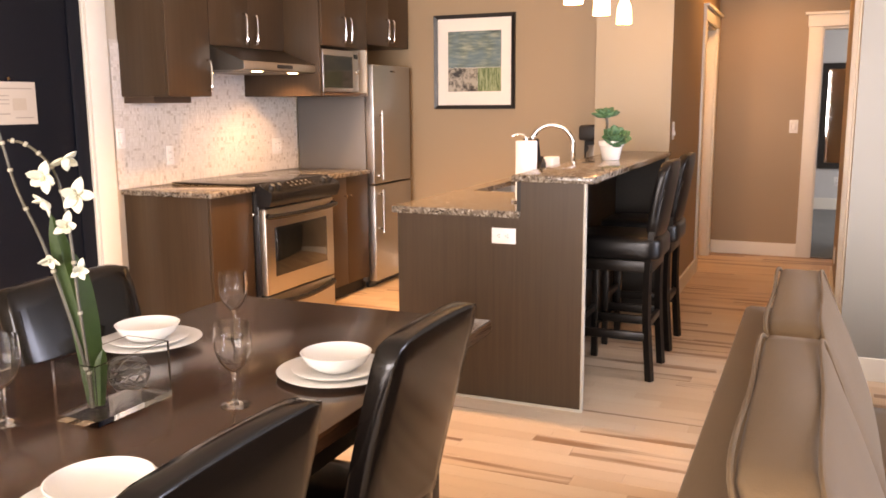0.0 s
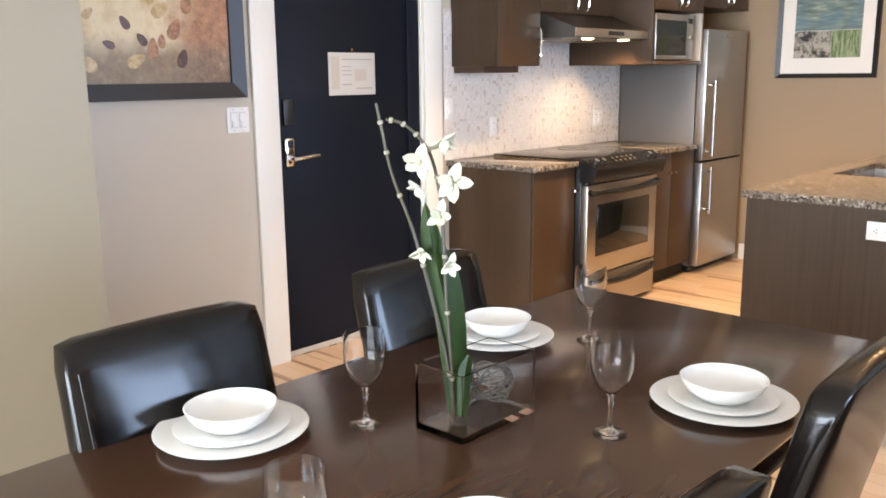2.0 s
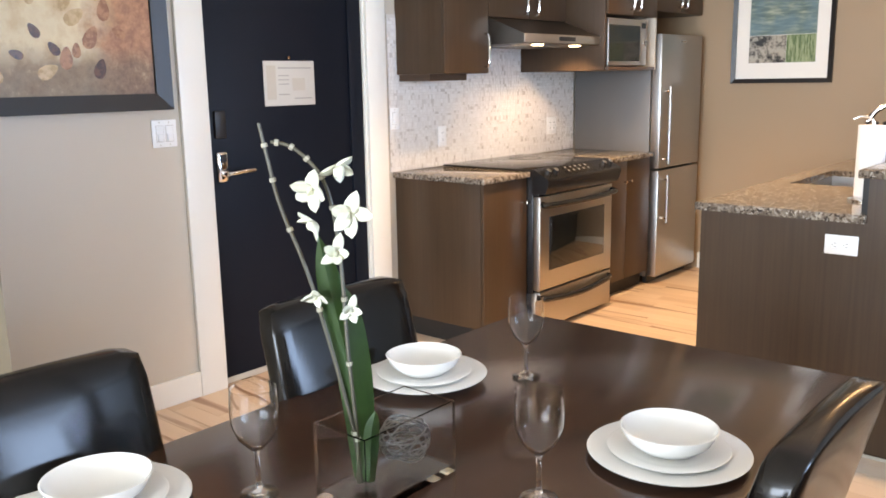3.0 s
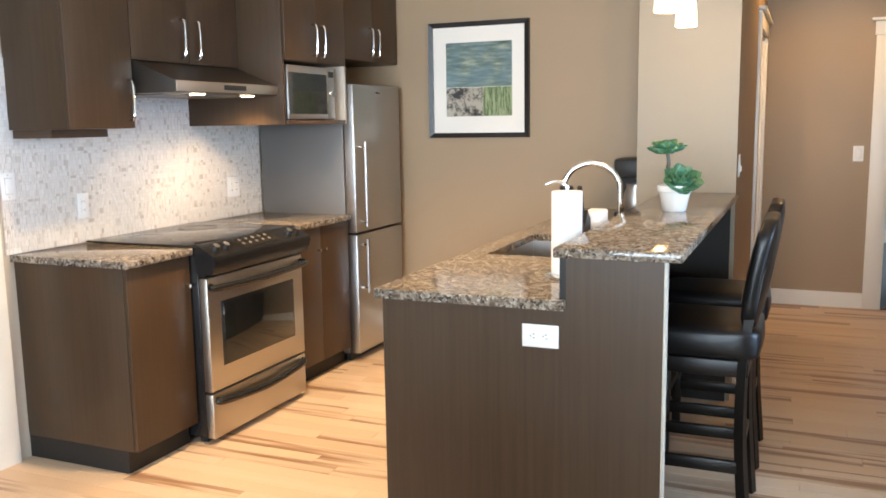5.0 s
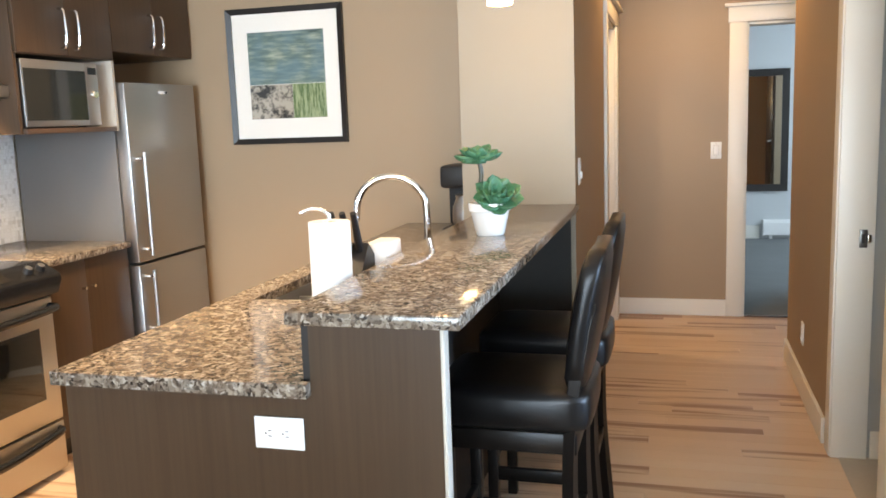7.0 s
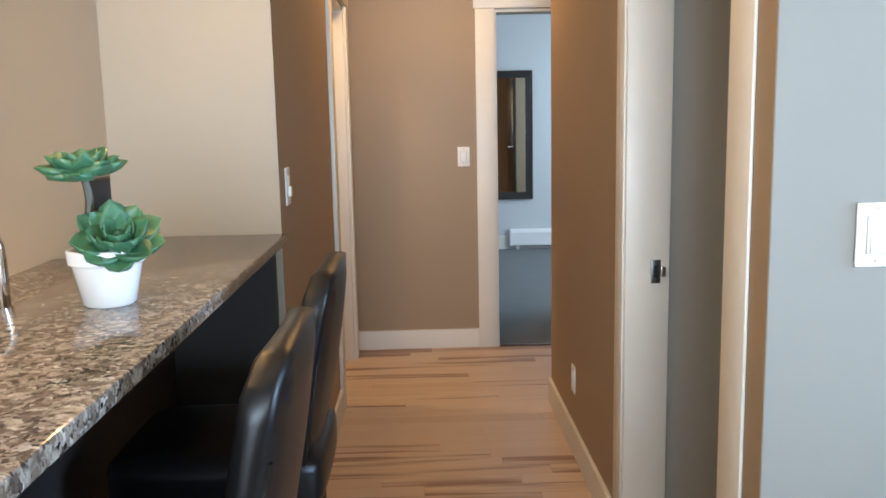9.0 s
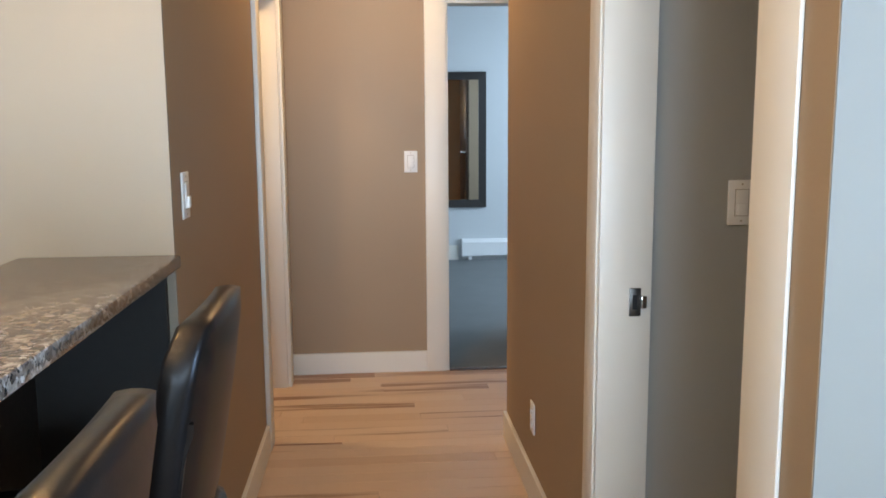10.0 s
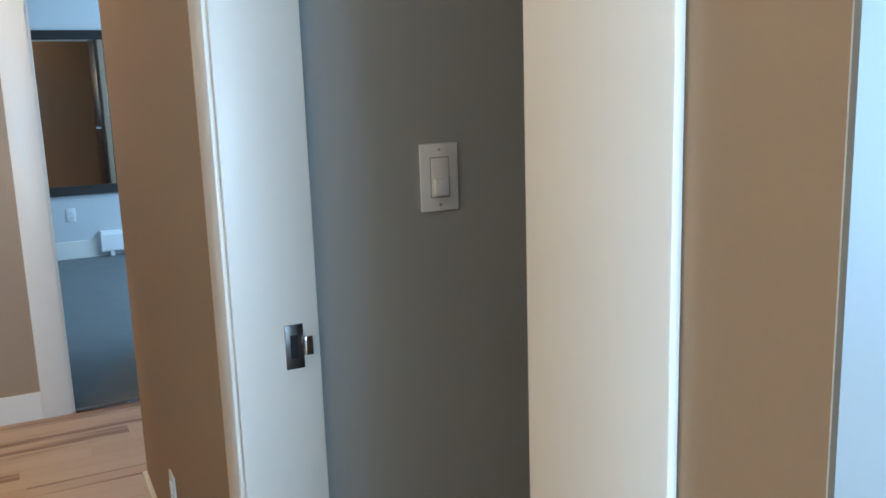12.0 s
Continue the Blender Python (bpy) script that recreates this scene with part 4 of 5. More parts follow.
# ---- island ----
IY = 3.640
isl = thing("island", (-1.40, 4.6, 0), "dark walnut kitchen island with a raised bar", "kitchen island")
part("end_panel", prism(bmesh.new(), [(-1.855, 0.0), (-0.948, 0.0), (-0.948, 1.0445), (-1.237, 1.0445), (-1.237, 0.8795), (-1.855, 0.8795)], "y", IY, IY + 0.02), "cabinet", isl, smooth=False)
part("edge_strip", B(((-0.948, IY - 0.0005, 0.0), (-0.940, IY + 0.035, 1.0445)), bevel=0.001), "edge", isl, "pale metal edge strip")
part("end_panel", B(((-1.237, IY + 0.02, 0.0), (-0.948, IY + 0.035, 1.0445))), "cabinet", isl)
part("body", B(((-1.835, IY + 0.02, 0.10), (-1.262, YK - 0.002, 0.66))), "cabinet", isl)
part("toe_kick", B(((-1.79, IY + 0.02, 0.0), (-1.27, YK - 0.002, 0.10))), "toe", isl)
part("front_rail", B(((-1.835, IY + 0.02, 0.66), (-1.815, YK - 0.002, 0.879))), "cabinet", isl)
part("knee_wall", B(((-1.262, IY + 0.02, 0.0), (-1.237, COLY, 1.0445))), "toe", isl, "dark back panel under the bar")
part("base_strip", B(((-1.86, IY - 0.006, 0.0), (-0.936, IY - 0.0006, 0.012))), "edge", isl)
n_d = 5
for i in range(n_d):
    a = IY + 0.03 + i * (YK - IY - 0.04) / n_d
    part("door", B(((-1.853, a, 0.105), (-1.835, a + (YK - IY - 0.04) / n_d - 0.003, 0.872)), bevel=0.0015), "cabinet", isl)
# lower worktop with a hole for the sink
SX0, SX1, S0, S1 = -1.775, -1.415, 4.42, 5.07
bm = bmesh.new()
gx, gy = (-1.872, SX0, SX1, -1.2625, -1.2375), (IY - 0.027, IY - 0.0005, S0, S1, YK - 0.001)
grid = {}
for i in range(4):
    for k in range(4):
        if (i, k) == (1, 2) or (i == 3 and k > 0):
            continue
        vs = []
        for a, b in ((i, k), (i + 1, k), (i + 1, k + 1), (i, k + 1)):
            if (a, b) not in grid:
                grid[a, b] = bm.verts.new((gx[a], gy[b], 0.8795))
            vs.append(grid[a, b])
        bm.faces.new(vs)
up = bmesh.ops.extrude_face_region(bm, geom=bm.faces[:])
bmesh.ops.translate(bm, vec=(0, 0, 0.0305), verts=[v for v in up["geom"] if isinstance(v, bmesh.types.BMVert)])
single("island_worktop", bm, "granite", "polished brown granite worktop with a cut-out sink", "worktop", smooth=False)
part("bar_top", B(((-1.262, IY - 0.06, 1.045), (-0.890, COLY - 0.001, 1.075)), bevel=0.005), "granite", isl, "raised polished brown granite bar top")
# near-black sheet covers the wall end below the bar top
part("end_panel", B(((-1.237, COLY - 0.022, 0.0), (-0.925, COLY - 0.001, 1.0445))), "toe", isl, "near-black sheet on the wall end below the bar")
sink = thing("sink", (-1.595, 4.745, 0.70), "undermount stainless steel sink", "sink")
part("bowl", B(((SX0 - 0.004, S0 - 0.004, 0.70), (SX1 + 0.004, S1 + 0.004, 0.705)), ((SX0 - 0.006, S0 - 0.004, 0.705), (SX0, S1 + 0.004, 0.879)), ((SX1, S0 - 0.004, 0.705), (SX1 + 0.006, S1 + 0.004, 0.879)), ((SX0, S0 - 0.006, 0.705), (SX1, S0, 0.879)), ((SX0, S1, 0.705), (SX1, S1 + 0.006, 0.879))), "steel", sink, smooth=False)
part("divider", B(((SX0, 4.742, 0.705), (SX1, 4.754, 0.85)), bevel=0.004), "steel", sink)
for cy in (4.58, 4.91):
    part("drain", lathe(bmesh.new(), [(0, 0.0), (0.03, 0.001), (0.038, 0.004), (0.038, 0)], (-1.6, cy, 0.705)), "chrome", sink)
fc = thing("faucet", (-1.31, 4.80, 0.910), "chrome gooseneck kitchen faucet", "faucet")
part("base", lathe(bmesh.new(), [(0.0, 0.0), (0.027, 0.0), (0.027, 0.03), (0.017, 0.05), (0.014, 0.052), (0, 0.052)], (-1.31, 4.80, 0.9105)), "chrome", fc)
arch = [(-1.31, 4.80, 0.95), (-1.31, 4.80, 1.15)] + [(-1.31 - 0.115 * (1 - math.cos(a)), 4.80 - 0.03 * (1 - math.cos(a)), 1.15 + 0.115 * math.sin(a)) for a in [math.pi * k / 8 for k in range(1, 9)]] + [(-1.542, 4.739, 1.12)]
part("spout", tube(bmesh.new(), spline(arch, 4), 0.0125, 12), "chrome", fc)
part("lever", tube(bmesh.new(), spline([(-1.31, 4.83, 0.955), (-1.31, 4.86, 0.965), (-1.31, 4.90, 0.985)]), 0.006), "chrome", fc)

# things on the island
roll = thing("paper_towel", (-1.332, 4.01, 0.910), "white paper towel roll on an upright holder", "paper towel")
part("base", lathe(bmesh.new(), [(0, 0), (0.075, 0), (0.075, 0.008), (0.06, 0.014), (0, 0.014)], (-1.332, 4.01, 0.9105)), "chrome", roll)
part("paper", lathe(bmesh.new(), [(0.018, 0.016), (0.052, 0.016), (0.0525, 0.02), (0.0525, 0.292), (0.052, 0.296), (0.018, 0.296), (0.018, 0.016)], (-1.332, 4.01, 0.9105)), "paper", roll)
part("rod", rod(bmesh.new(), (-1.332, 4.01, 0.92), (-1.332, 4.01, 1.225), 0.006), "chrome", roll)
part("finial", tube(bmesh.new(), spline([(-1.332, 4.01, 1.222), (-1.345, 4.00, 1.236), (-1.372, 3.99, 1.240), (-1.398, 3.983, 1.230)]), 0.0045), "chrome", roll)
kb = thing("knife_block", (-1.36, 4.22, 0.910), "black handled knives in a slanted block", "knife block")
kn = bmesh.new()
prism(kn, [(4.16, 0.9105), (4.30, 0.9105), (4.285, 1.07), (4.225, 1.12), (4.15, 1.03)], "x", -1.41, -1.31)
part("block", kn, "black_matt", kb)
for i, (dx, dy) in enumerate(((-0.03, 0.0), (0.0, 0.0), (0.03, 0.0), (-0.015, 0.035), (0.015, 0.035))):
    c = Vector((-1.36 + dx, 4.215 + dy, 1.095 - dy * 0.7))
    part("knife_handle", rod(bmesh.new(), c, c + Vector((0.002 * i, -0.055, 0.115)), 0.011, 0.009, 8), "black_matt", kb)
single("dish_box", B(((-1.345, 4.27, 0.9105), (-1.275, 4.41, 1.110)), bevel=0.008), "plastic", "white upright carton behind the paper towel", "box")
cm = thing("coffee_maker", (-1.435, 5.98, 0.910), "black drip coffee maker with steel carafe", "coffee maker")
part("base", B(((-1.555, 5.86, 0.9105), (-1.335, 6.10, 0.945)), bevel=0.012), "black_matt", cm)
part("tower", B(((-1.555, 6.02, 0.945), (-1.335, 6.10, 1.13)), bevel=0.008), "black_matt", cm)
part("brew_head", B(((-1.560, 5.87, 1.13), (-1.330, 6.10, 1.235)), bevel=0.018), "black_matt", cm)
cf = part("carafe", lathe(bmesh.new(), [(0, 0), (0.062, 0), (0.07, 0.03), (0.068, 0.09), (0.052, 0.13), (0.055, 0.15), (0, 0.15)], (-1.445, 5.93, 0.9455)), "steel", cm, "steel carafe")
part("carafe_handle", tube(bmesh.new(), spline([(-1.385, 5.90, 1.08), (-1.335, 5.87, 1.07), (-1.335, 5.87, 1.0), (-1.380, 5.90, 0.975)]), 0.009), "black_matt", cf)

# potted succulent on the bar
pp = Vector((-1.072, 4.715, 1.0755))
pot = thing("potted_plant", pp, "green artificial succulent in a white ceramic pot", "plant")
part("pot", lathe(bmesh.new(), [(0, 0.0), (0.043, 0.0), (0.047, 0.004), (0.062, 0.075), (0.064, 0.078), (0.068, 0.080), (0.070, 0.104), (0.066, 0.106), (0.062, 0.102), (0.060, 0.09), (0, 0.09)], pp), "china", pot, "white glazed pot")
part("soil", lathe(bmesh.new(), [(0, 0.096), (0.03, 0.094), (0.0605, 0.092)], pp), "soil", pot)


def leaf_shape(bm, m, length, width, cup=0.25, n=6):
    """A thick pointed leaf along +x, laid by the matrix m."""
    top, low = [], []
    for i in range(n + 1):
        t = i / n
        w = width * math.sin(math.pi * min(1, t * 0.86 + 0.10)) ** 0.8 * (1 if t < 1 else 0.05)
        x, z = length * t, cup * length * t * t
        row = []
        for s in (-1, -0.45, 0.45, 1):
            row.append(bm.verts.new(m @ Vector((x, s * w / 2, z + abs(s) ** 2 * 0.18 * w))))
        top.append(row)
        low.append([bm.verts.new(m @ Vector((x, s * w * 0.4, z - 0.14 * w))) for s in (-1, 1)])
    for i in range(n):
        for k in range(3):
            bm.faces.new((top[i][k], top[i + 1][k], top[i + 1][k + 1], top[i][k + 1]))
        bm.faces.new((low[i][0], low[i][1], low[i + 1][1], low[i + 1][0]))
        bm.faces.new((top[i][0], low[i][0], low[i + 1][0], top[i + 1][0]))
        bm.faces.new((top[i][3], top[i + 1][3], low[i + 1][1], low[i][1]))


def rosette(c, tilt, size, rings, seed):
    rg = random.Random(seed)
    for ring, (count, lift, ln) in enumerate(rings):
        for i in range(count):
            a = 2 * math.pi * (i + 0.5 * (ring % 2)) / count + rg.uniform(-0.12, 0.12)
            m = Matrix.Translation(c) @ tilt @ Matrix.Rotation(a, 4, "Z") @ Matrix.Rotation(-radians(lift + rg.uniform(-7, 7)), 4, "Y")
            bm = bmesh.new()
            leaf_shape(bm, m, size * ln, size * ln * 0.72, 0.22)
            part("leaf", bm, "succulent", pot, smooth="all")


low_c, top_c = pp + Vector((0.030, -0.018, 0.112)), pp + Vector((-0.035, 0.01, 0.245))
part("stalk", tube(bmesh.new(), spline([pp + Vector((-0.012, 0.01, 0.09)), pp + Vector((-0.03, 0.012, 0.15)), pp + Vector((-0.028, 0.012, 0.2)), top_c]), 0.009, 8, 0.007), "stem", pot, "thick bare stalk")
rosette(low_c, Matrix.Rotation(radians(38), 4, "X") @ Matrix.Rotation(radians(14), 4, "Y"), 0.088, ((9, 8, 1.0), (8, 32, 0.86), (7, 52, 0.66), (5, 70, 0.45)), 3)
rosette(top_c, Matrix.Rotation(radians(6), 4, "X"), 0.082, ((10, -6, 1.0), (8, 14, 0.85), (7, 34, 0.62), (5, 58, 0.42)), 8)

# pendants over the bar
for yy in (3.90, 4.45, 5.00):
    pd = thing("pendant_light", (-1.08, yy, 1.83), "lit white glass pendant above the granite bar", "pendant light", "pendants over the bar")
    part("shade", lathe(bmesh.new(), [(0.042, 0.0), (0.045, 0.004), (0.040, 0.09), (0.026, 0.125), (0.012, 0.13), (0.012, 0.128), (0.024, 0.122), (0.037, 0.088), (0.042, 0.003)], (-1.08, yy, 1.83)), "shade", pd, "glowing white glass shade").visible_shadow = False
    part("cap", rod(bmesh.new(), (-1.08, yy, 1.9605), (-1.08, yy, 2.01), 0.014, 0.010), "chrome", pd)
    part("cord", rod(bmesh.new(), (-1.08, yy, 2.01), (-1.08, yy, CEIL - 0.02), 0.003, seg=6), "black_matt", pd)
    part("canopy", rod(bmesh.new(), (-1.08, yy, CEIL - 0.02), (-1.08, yy, CEIL - 0.0005), 0.05, seg=20), "chrome", pd)
# fixtures added for the ceiling lamps, which are out of view
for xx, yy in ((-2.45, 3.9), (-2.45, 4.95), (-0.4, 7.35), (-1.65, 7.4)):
    dl = thing("downlight", (xx, yy, CEIL - 0.02), "recessed ceiling lamp out of view, added to light the room", "ceiling light", "downlights")
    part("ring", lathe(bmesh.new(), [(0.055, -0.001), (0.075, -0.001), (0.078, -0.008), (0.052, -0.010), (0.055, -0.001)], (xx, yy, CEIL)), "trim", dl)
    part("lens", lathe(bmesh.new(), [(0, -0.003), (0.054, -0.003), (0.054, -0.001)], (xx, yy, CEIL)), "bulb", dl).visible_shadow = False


# ---- bar stools ----
def bar_stool(at):
    """A counter stool that faces west, its back to the east."""
    x, y, _ = at
    ob = thing("bar_stool", at, "black leather bar stool tucked under the granite bar", "stool", "stools at the bar")
    w = 0.170
    for s in (-1, 1):
        part("back_leg", tube(bmesh.new(), spline([(x + 0.17, y + s * w, 0.0), (x + 0.145, y + s * w, 0.35), (x + 0.150, y + s * w, 0.66), (x + 0.185, y + s * w, 0.90), (x + 0.200, y + s * w, 0.97)]), 0.024, 4, 0.020), "leg", ob)
        part("front_leg", B(((x - 0.212, y + s * w - 0.018, 0.0), (x - 0.176, y + s * w + 0.018, 0.60)), bevel=0.004), "leg", ob)
        part("side_stretcher", B(((x - 0.19, y + s * w - 0.012, 0.205), (x + 0.15, y + s * w + 0.012, 0.25)), bevel=0.003), "leg", ob)
    part("front_stretcher", B(((x - 0.208, y - w, 0.265), (x - 0.186, y + w, 0.30)), bevel=0.003), "leg", ob)
    part("back_stretcher", B(((x + 0.135, y - w, 0.265), (x + 0.157, y + w, 0.30)), bevel=0.003), "leg", ob)
    part("apron", B(((x - 0.205, y - w - 0.012, 0.555), (x + 0.165, y + w + 0.012, 0.615)), bevel=0.006), "leg", ob)
    st = soft_block(bmesh.new(), (0.43, 0.385, 0.115), 0.012)
    bmesh.ops.translate(st, vec=(x - 0.02, y, 0.6155), verts=st.verts)
    part("seat", st, "black_leather", ob, "padded black leather seat", "all")
    bk = bmesh.new()
    soft_block(bk, (0.055, 0.375, 0.362), 0.014, 9, 0.03)
    for v in bk.verts:
        h = max(0.0, v.co.z)
        v.co.x += 0.155 * (h / 0.40) ** 1.4 * 0.42 - 0.30 * v.co.y ** 2
    bmesh.ops.translate(bk, vec=(x + 0.165, y, 0.735), verts=bk.verts)
    part("backrest", bk, "black_leather", ob, "curved padded black leather backrest", "all")
    return ob


first = bar_stool((-0.905, 4.375, 0))
copy_thing(first, pose(-0.905, 4.965, 0))


# ---- dining ----
TX0, TX1, TY0, TY1 = -1.785, -0.875, 0.46, 2.29
tb = thing("dining_table", ((TX0 + TX1) / 2, (TY0 + TY1) / 2, 0), "dark stained rectangular dining table", "table")
part("tabletop", B(((TX0, TY0, 0.722), (TX1, TY1, 0.760)), bevel=0.004), "table", tb)
part("apron", B(((TX0 + 0.06, TY0 + 0.36, 0.64), (TX0 + 0.08, TY1 - 0.36, 0.722)), ((TX1 - 0.08, TY0 + 0.36, 0.64), (TX1 - 0.06, TY1 - 0.36, 0.722)), ((TX0 + 0.08, TY0 + 0.36, 0.64), (TX1 - 0.08, TY0 + 0.38, 0.722)), ((TX0 + 0.08, TY1 - 0.38, 0.64), (TX1 - 0.08, TY1 - 0.36, 0.722))), "leg", tb, smooth=False)
for a in (TX0 + 0.02, TX1 - 0.095):
    for b in (TY0 + 0.34, TY1 - 0.415):
        part("leg", B(((a, b, 0), (a + 0.075, b + 0.075, 0.722)), bevel=0.005), "leg", tb)


def dining_chair(at, label):
    """An upholstered side chair at its base point, that faces east, its back at -x."""
    x, y, _ = at
    ob = thing("dining_chair", at, label, "chair", "chairs round the table")
    for s in (-1, 1):
        part("leg", rod(bmesh.new(), (x + 0.19, y + s * 0.185, 0.0), (x + 0.19, y + s * 0.185, 0.40), 0.016, 0.022, 4), "leg", ob, smooth=False)
        part("leg", rod(bmesh.new(), (x - 0.245, y + s * 0.185, 0.0), (x - 0.215, y + s * 0.185, 0.40), 0.016, 0.022, 4), "leg", ob, smooth=False)
    part("rail", B(((x - 0.225, y - 0.20, 0.365), (x + 0.215, y + 0.20, 0.40)), bevel=0.004), "leg", ob)
    st = soft_block(bmesh.new(), (0.45, 0.445, 0.085), 0.012)
    bmesh.ops.translate(st, vec=(x, y, 0.4005), verts=st.verts)
    part("seat", st, "leather", ob, "padded leather seat", "all")
    bk = bmesh.new()
    soft_block(bk, (0.058, 0.410, 0.49), 0.010, 9, 0.014)
    for v in bk.verts:
        v.co.x += -0.115 * (max(0.0, v.co.z) / 0.49) ** 1.1 - 0.12 * v.co.y ** 2
    bmesh.ops.translate(bk, vec=(x - 0.195, y, 0.45), verts=bk.verts)
    part("backrest", bk, "leather", ob, "smooth padded leather backrest", "all")
    for s in (-1, 1):
        sm = tube(bmesh.new(), spline([(x - 0.166 - 0.115 * (h / 0.49) ** 1.1 - 0.0051 - 0.0005, y + s * 0.186, 0.45 + h) for h in (0.04, 0.15, 0.3, 0.44)]), 0.0025, 6)
        part("seam", sm, "leather", ob)
    return ob


ch = dining_chair((-1.525, 0.935, 0), "dark brown leather dining chair, back to the beige wall")
copy_thing(ch, pose(-1.535, 1.645, 0))
ch2 = copy_thing(ch, pose(-1.062, 1.585, 0, 0, 0, 180))
ch3 = copy_thing(ch, pose(-1.045, 0.885, 0, 0, 0, 180))
for c in (ch2, ch3):
    tagged(c, "dark brown leather dining chair, back to the sofa")


def place_setting(x, y):
    z = 0.7605
    single("dinner_plate", lathe(bmesh.new(), [(0, 0.0), (0.075, 0.0), (0.085, 0.003), (0.138, 0.011), (0.140, 0.0135), (0.137, 0.0145), (0.088, 0.0075), (0.075, 0.006), (0, 0.006)], (x, y, z), 48), "china", "round white china dinner plate on the table", "plate")
    z += 0.0067
    single("side_plate", lathe(bmesh.new(), [(0, 0.0), (0.062, 0.0), (0.075, 0.004), (0.103, 0.010), (0.105, 0.0125), (0.102, 0.0135), (0.074, 0.008), (0.06, 0.006), (0, 0.006)], (x, y, z), 48), "china", "white china side plate on a dinner plate", "plate")
    z += 0.0067
    single("bowl", lathe(bmesh.new(), [(0, 0.0), (0.042, 0.0), (0.050, 0.003), (0.072, 0.020), (0.082, 0.038), (0.084, 0.042), (0.081, 0.043), (0.070, 0.024), (0.046, 0.008), (0, 0.006)], (x, y, z), 48), "china", "white china bowl on a side plate", "bowl")


for x, y in ((-1.643, 0.952), (-1.640, 1.712), (-1.036, 1.672), (-1.022, 0.930)):
    place_setting(x, y)


def wine_glass(x, y):
    z = 0.7605
    ob = thing("wine_glass", (x, y, z), "clear stemmed wine glass, empty, on the table", "wine glass", "glasses on the table")
    part("foot", lathe(bmesh.new(), [(0, 0.0), (0.0305, 0.0), (0.031, 0.001), (0.017, 0.005), (0.007, 0.0105), (0, 0.0105)], (x, y, z), 36), "crystal", ob)
    part("stem", lathe(bmesh.new(), [(0, 0.0106), (0.0065, 0.0106), (0.0045, 0.02), (0.0038, 0.045), (0.0045, 0.068), (0.0075, 0.0745), (0, 0.0745)], (x, y, z), 16), "crystal", ob)
    part("bowl", lathe(bmesh.new(), [(0, 0.0746), (0.012, 0.078), (0.029, 0.097), (0.0382, 0.122), (0.0393, 0.145), (0.0372, 0.180), (0.0363, 0.180), (0.0383, 0.145), (0.0371, 0.122), (0.028, 0.0985), (0.011, 0.080), (0, 0.0768)], (x, y, z), 36), "crystal", ob)


for x, y in ((-1.125, 1.405), (-1.487, 1.140), (-1.465, 1.855), (-1.137, 0.715)):
    wine_glass(x, y)

# vase with orchids
VX0, VX1, VY0, VY1, VZ = -1.405, -1.290, 1.190, 1.400, 0.7605
vase = thing("flower_vase", ((VX0 + VX1) / 2, (VY0 + VY1) / 2, VZ), "rectangular clear glass vase with white orchids", "vase")
bm = bmesh.new()
r = bmesh.ops.create_cube(bm, size=1)
for v in bm.verts:
    v.co = Vector((VX0 if v.co.x < 0 else VX1, VY0 if v.co.y < 0 else VY1, VZ if v.co.z < 0 else VZ + 0.125))
top = [f for f in bm.faces if all(v.co.z > VZ + 0.1 for v in f.verts)]
bmesh.ops.inset_individual(bm, faces=top, thickness=0.006)
ex = bmesh.ops.extrude_discrete_faces(bm, faces=top)
for v in ex["faces"][0].verts:
    v.co.z -= 0.113
part("glass_body", bm, "glass", vase, "thick clear glass", smooth=False)
bw = bmesh.new()
cb = Vector((-1.347, 1.335, VZ + 0.065))
rg = random.Random(11)
for k in range(9):
    ax = Vector((rg.uniform(-1, 1), rg.uniform(-1, 1), rg.uniform(-1, 1))).normalized()
    u = ax.orthogonal().normalized()
    w = ax.cross(u)
    tube(bw, [cb + 0.042 * (u * math.cos(2 * math.pi * i / 24) + w * math.sin(2 * math.pi * i / 24)) for i in range(25)], 0.0016, 5)
part("wire_ball", bw, "steel_side", vase, "dark wire ball ornament")
oc, od_ = Vector((-1.372, 1.240, 0)), Vector((0.74, 0.673, 0))
op = lambda u, z, d=0.0: oc + od_ * u + Vector((-0.673, 0.74, 0)) * d + Vector((0, 0, z))
for pts in ([(0.01, 0.775), (0.005, 0.86), (-0.05, 1.10), (-0.092, 1.225), (-0.108, 1.30), (-0.118, 1.352)], [(0.013, 0.775), (0.01, 0.85), (0.0, 1.0), (-0.004, 1.115), (-0.011, 1.2), (-0.025, 1.262), (-0.05, 1.298), (-0.076, 1.318), (-0.102, 1.324)]):
    cur = spline([op(*p) for p in pts], 6)
    st = part("flower_stem", tube(bmesh.new(), cur, 0.0036, 7, 0.0026), "stem", vase)
    for k in range(6, len(cur), 5):
        d = (cur[k] - cur[k - 1]).normalized()
        part("stem_node", rod(bmesh.new(), cur[k] - d * 0.003, cur[k] + d * 0.003, 0.0052, seg=7), "node", st)


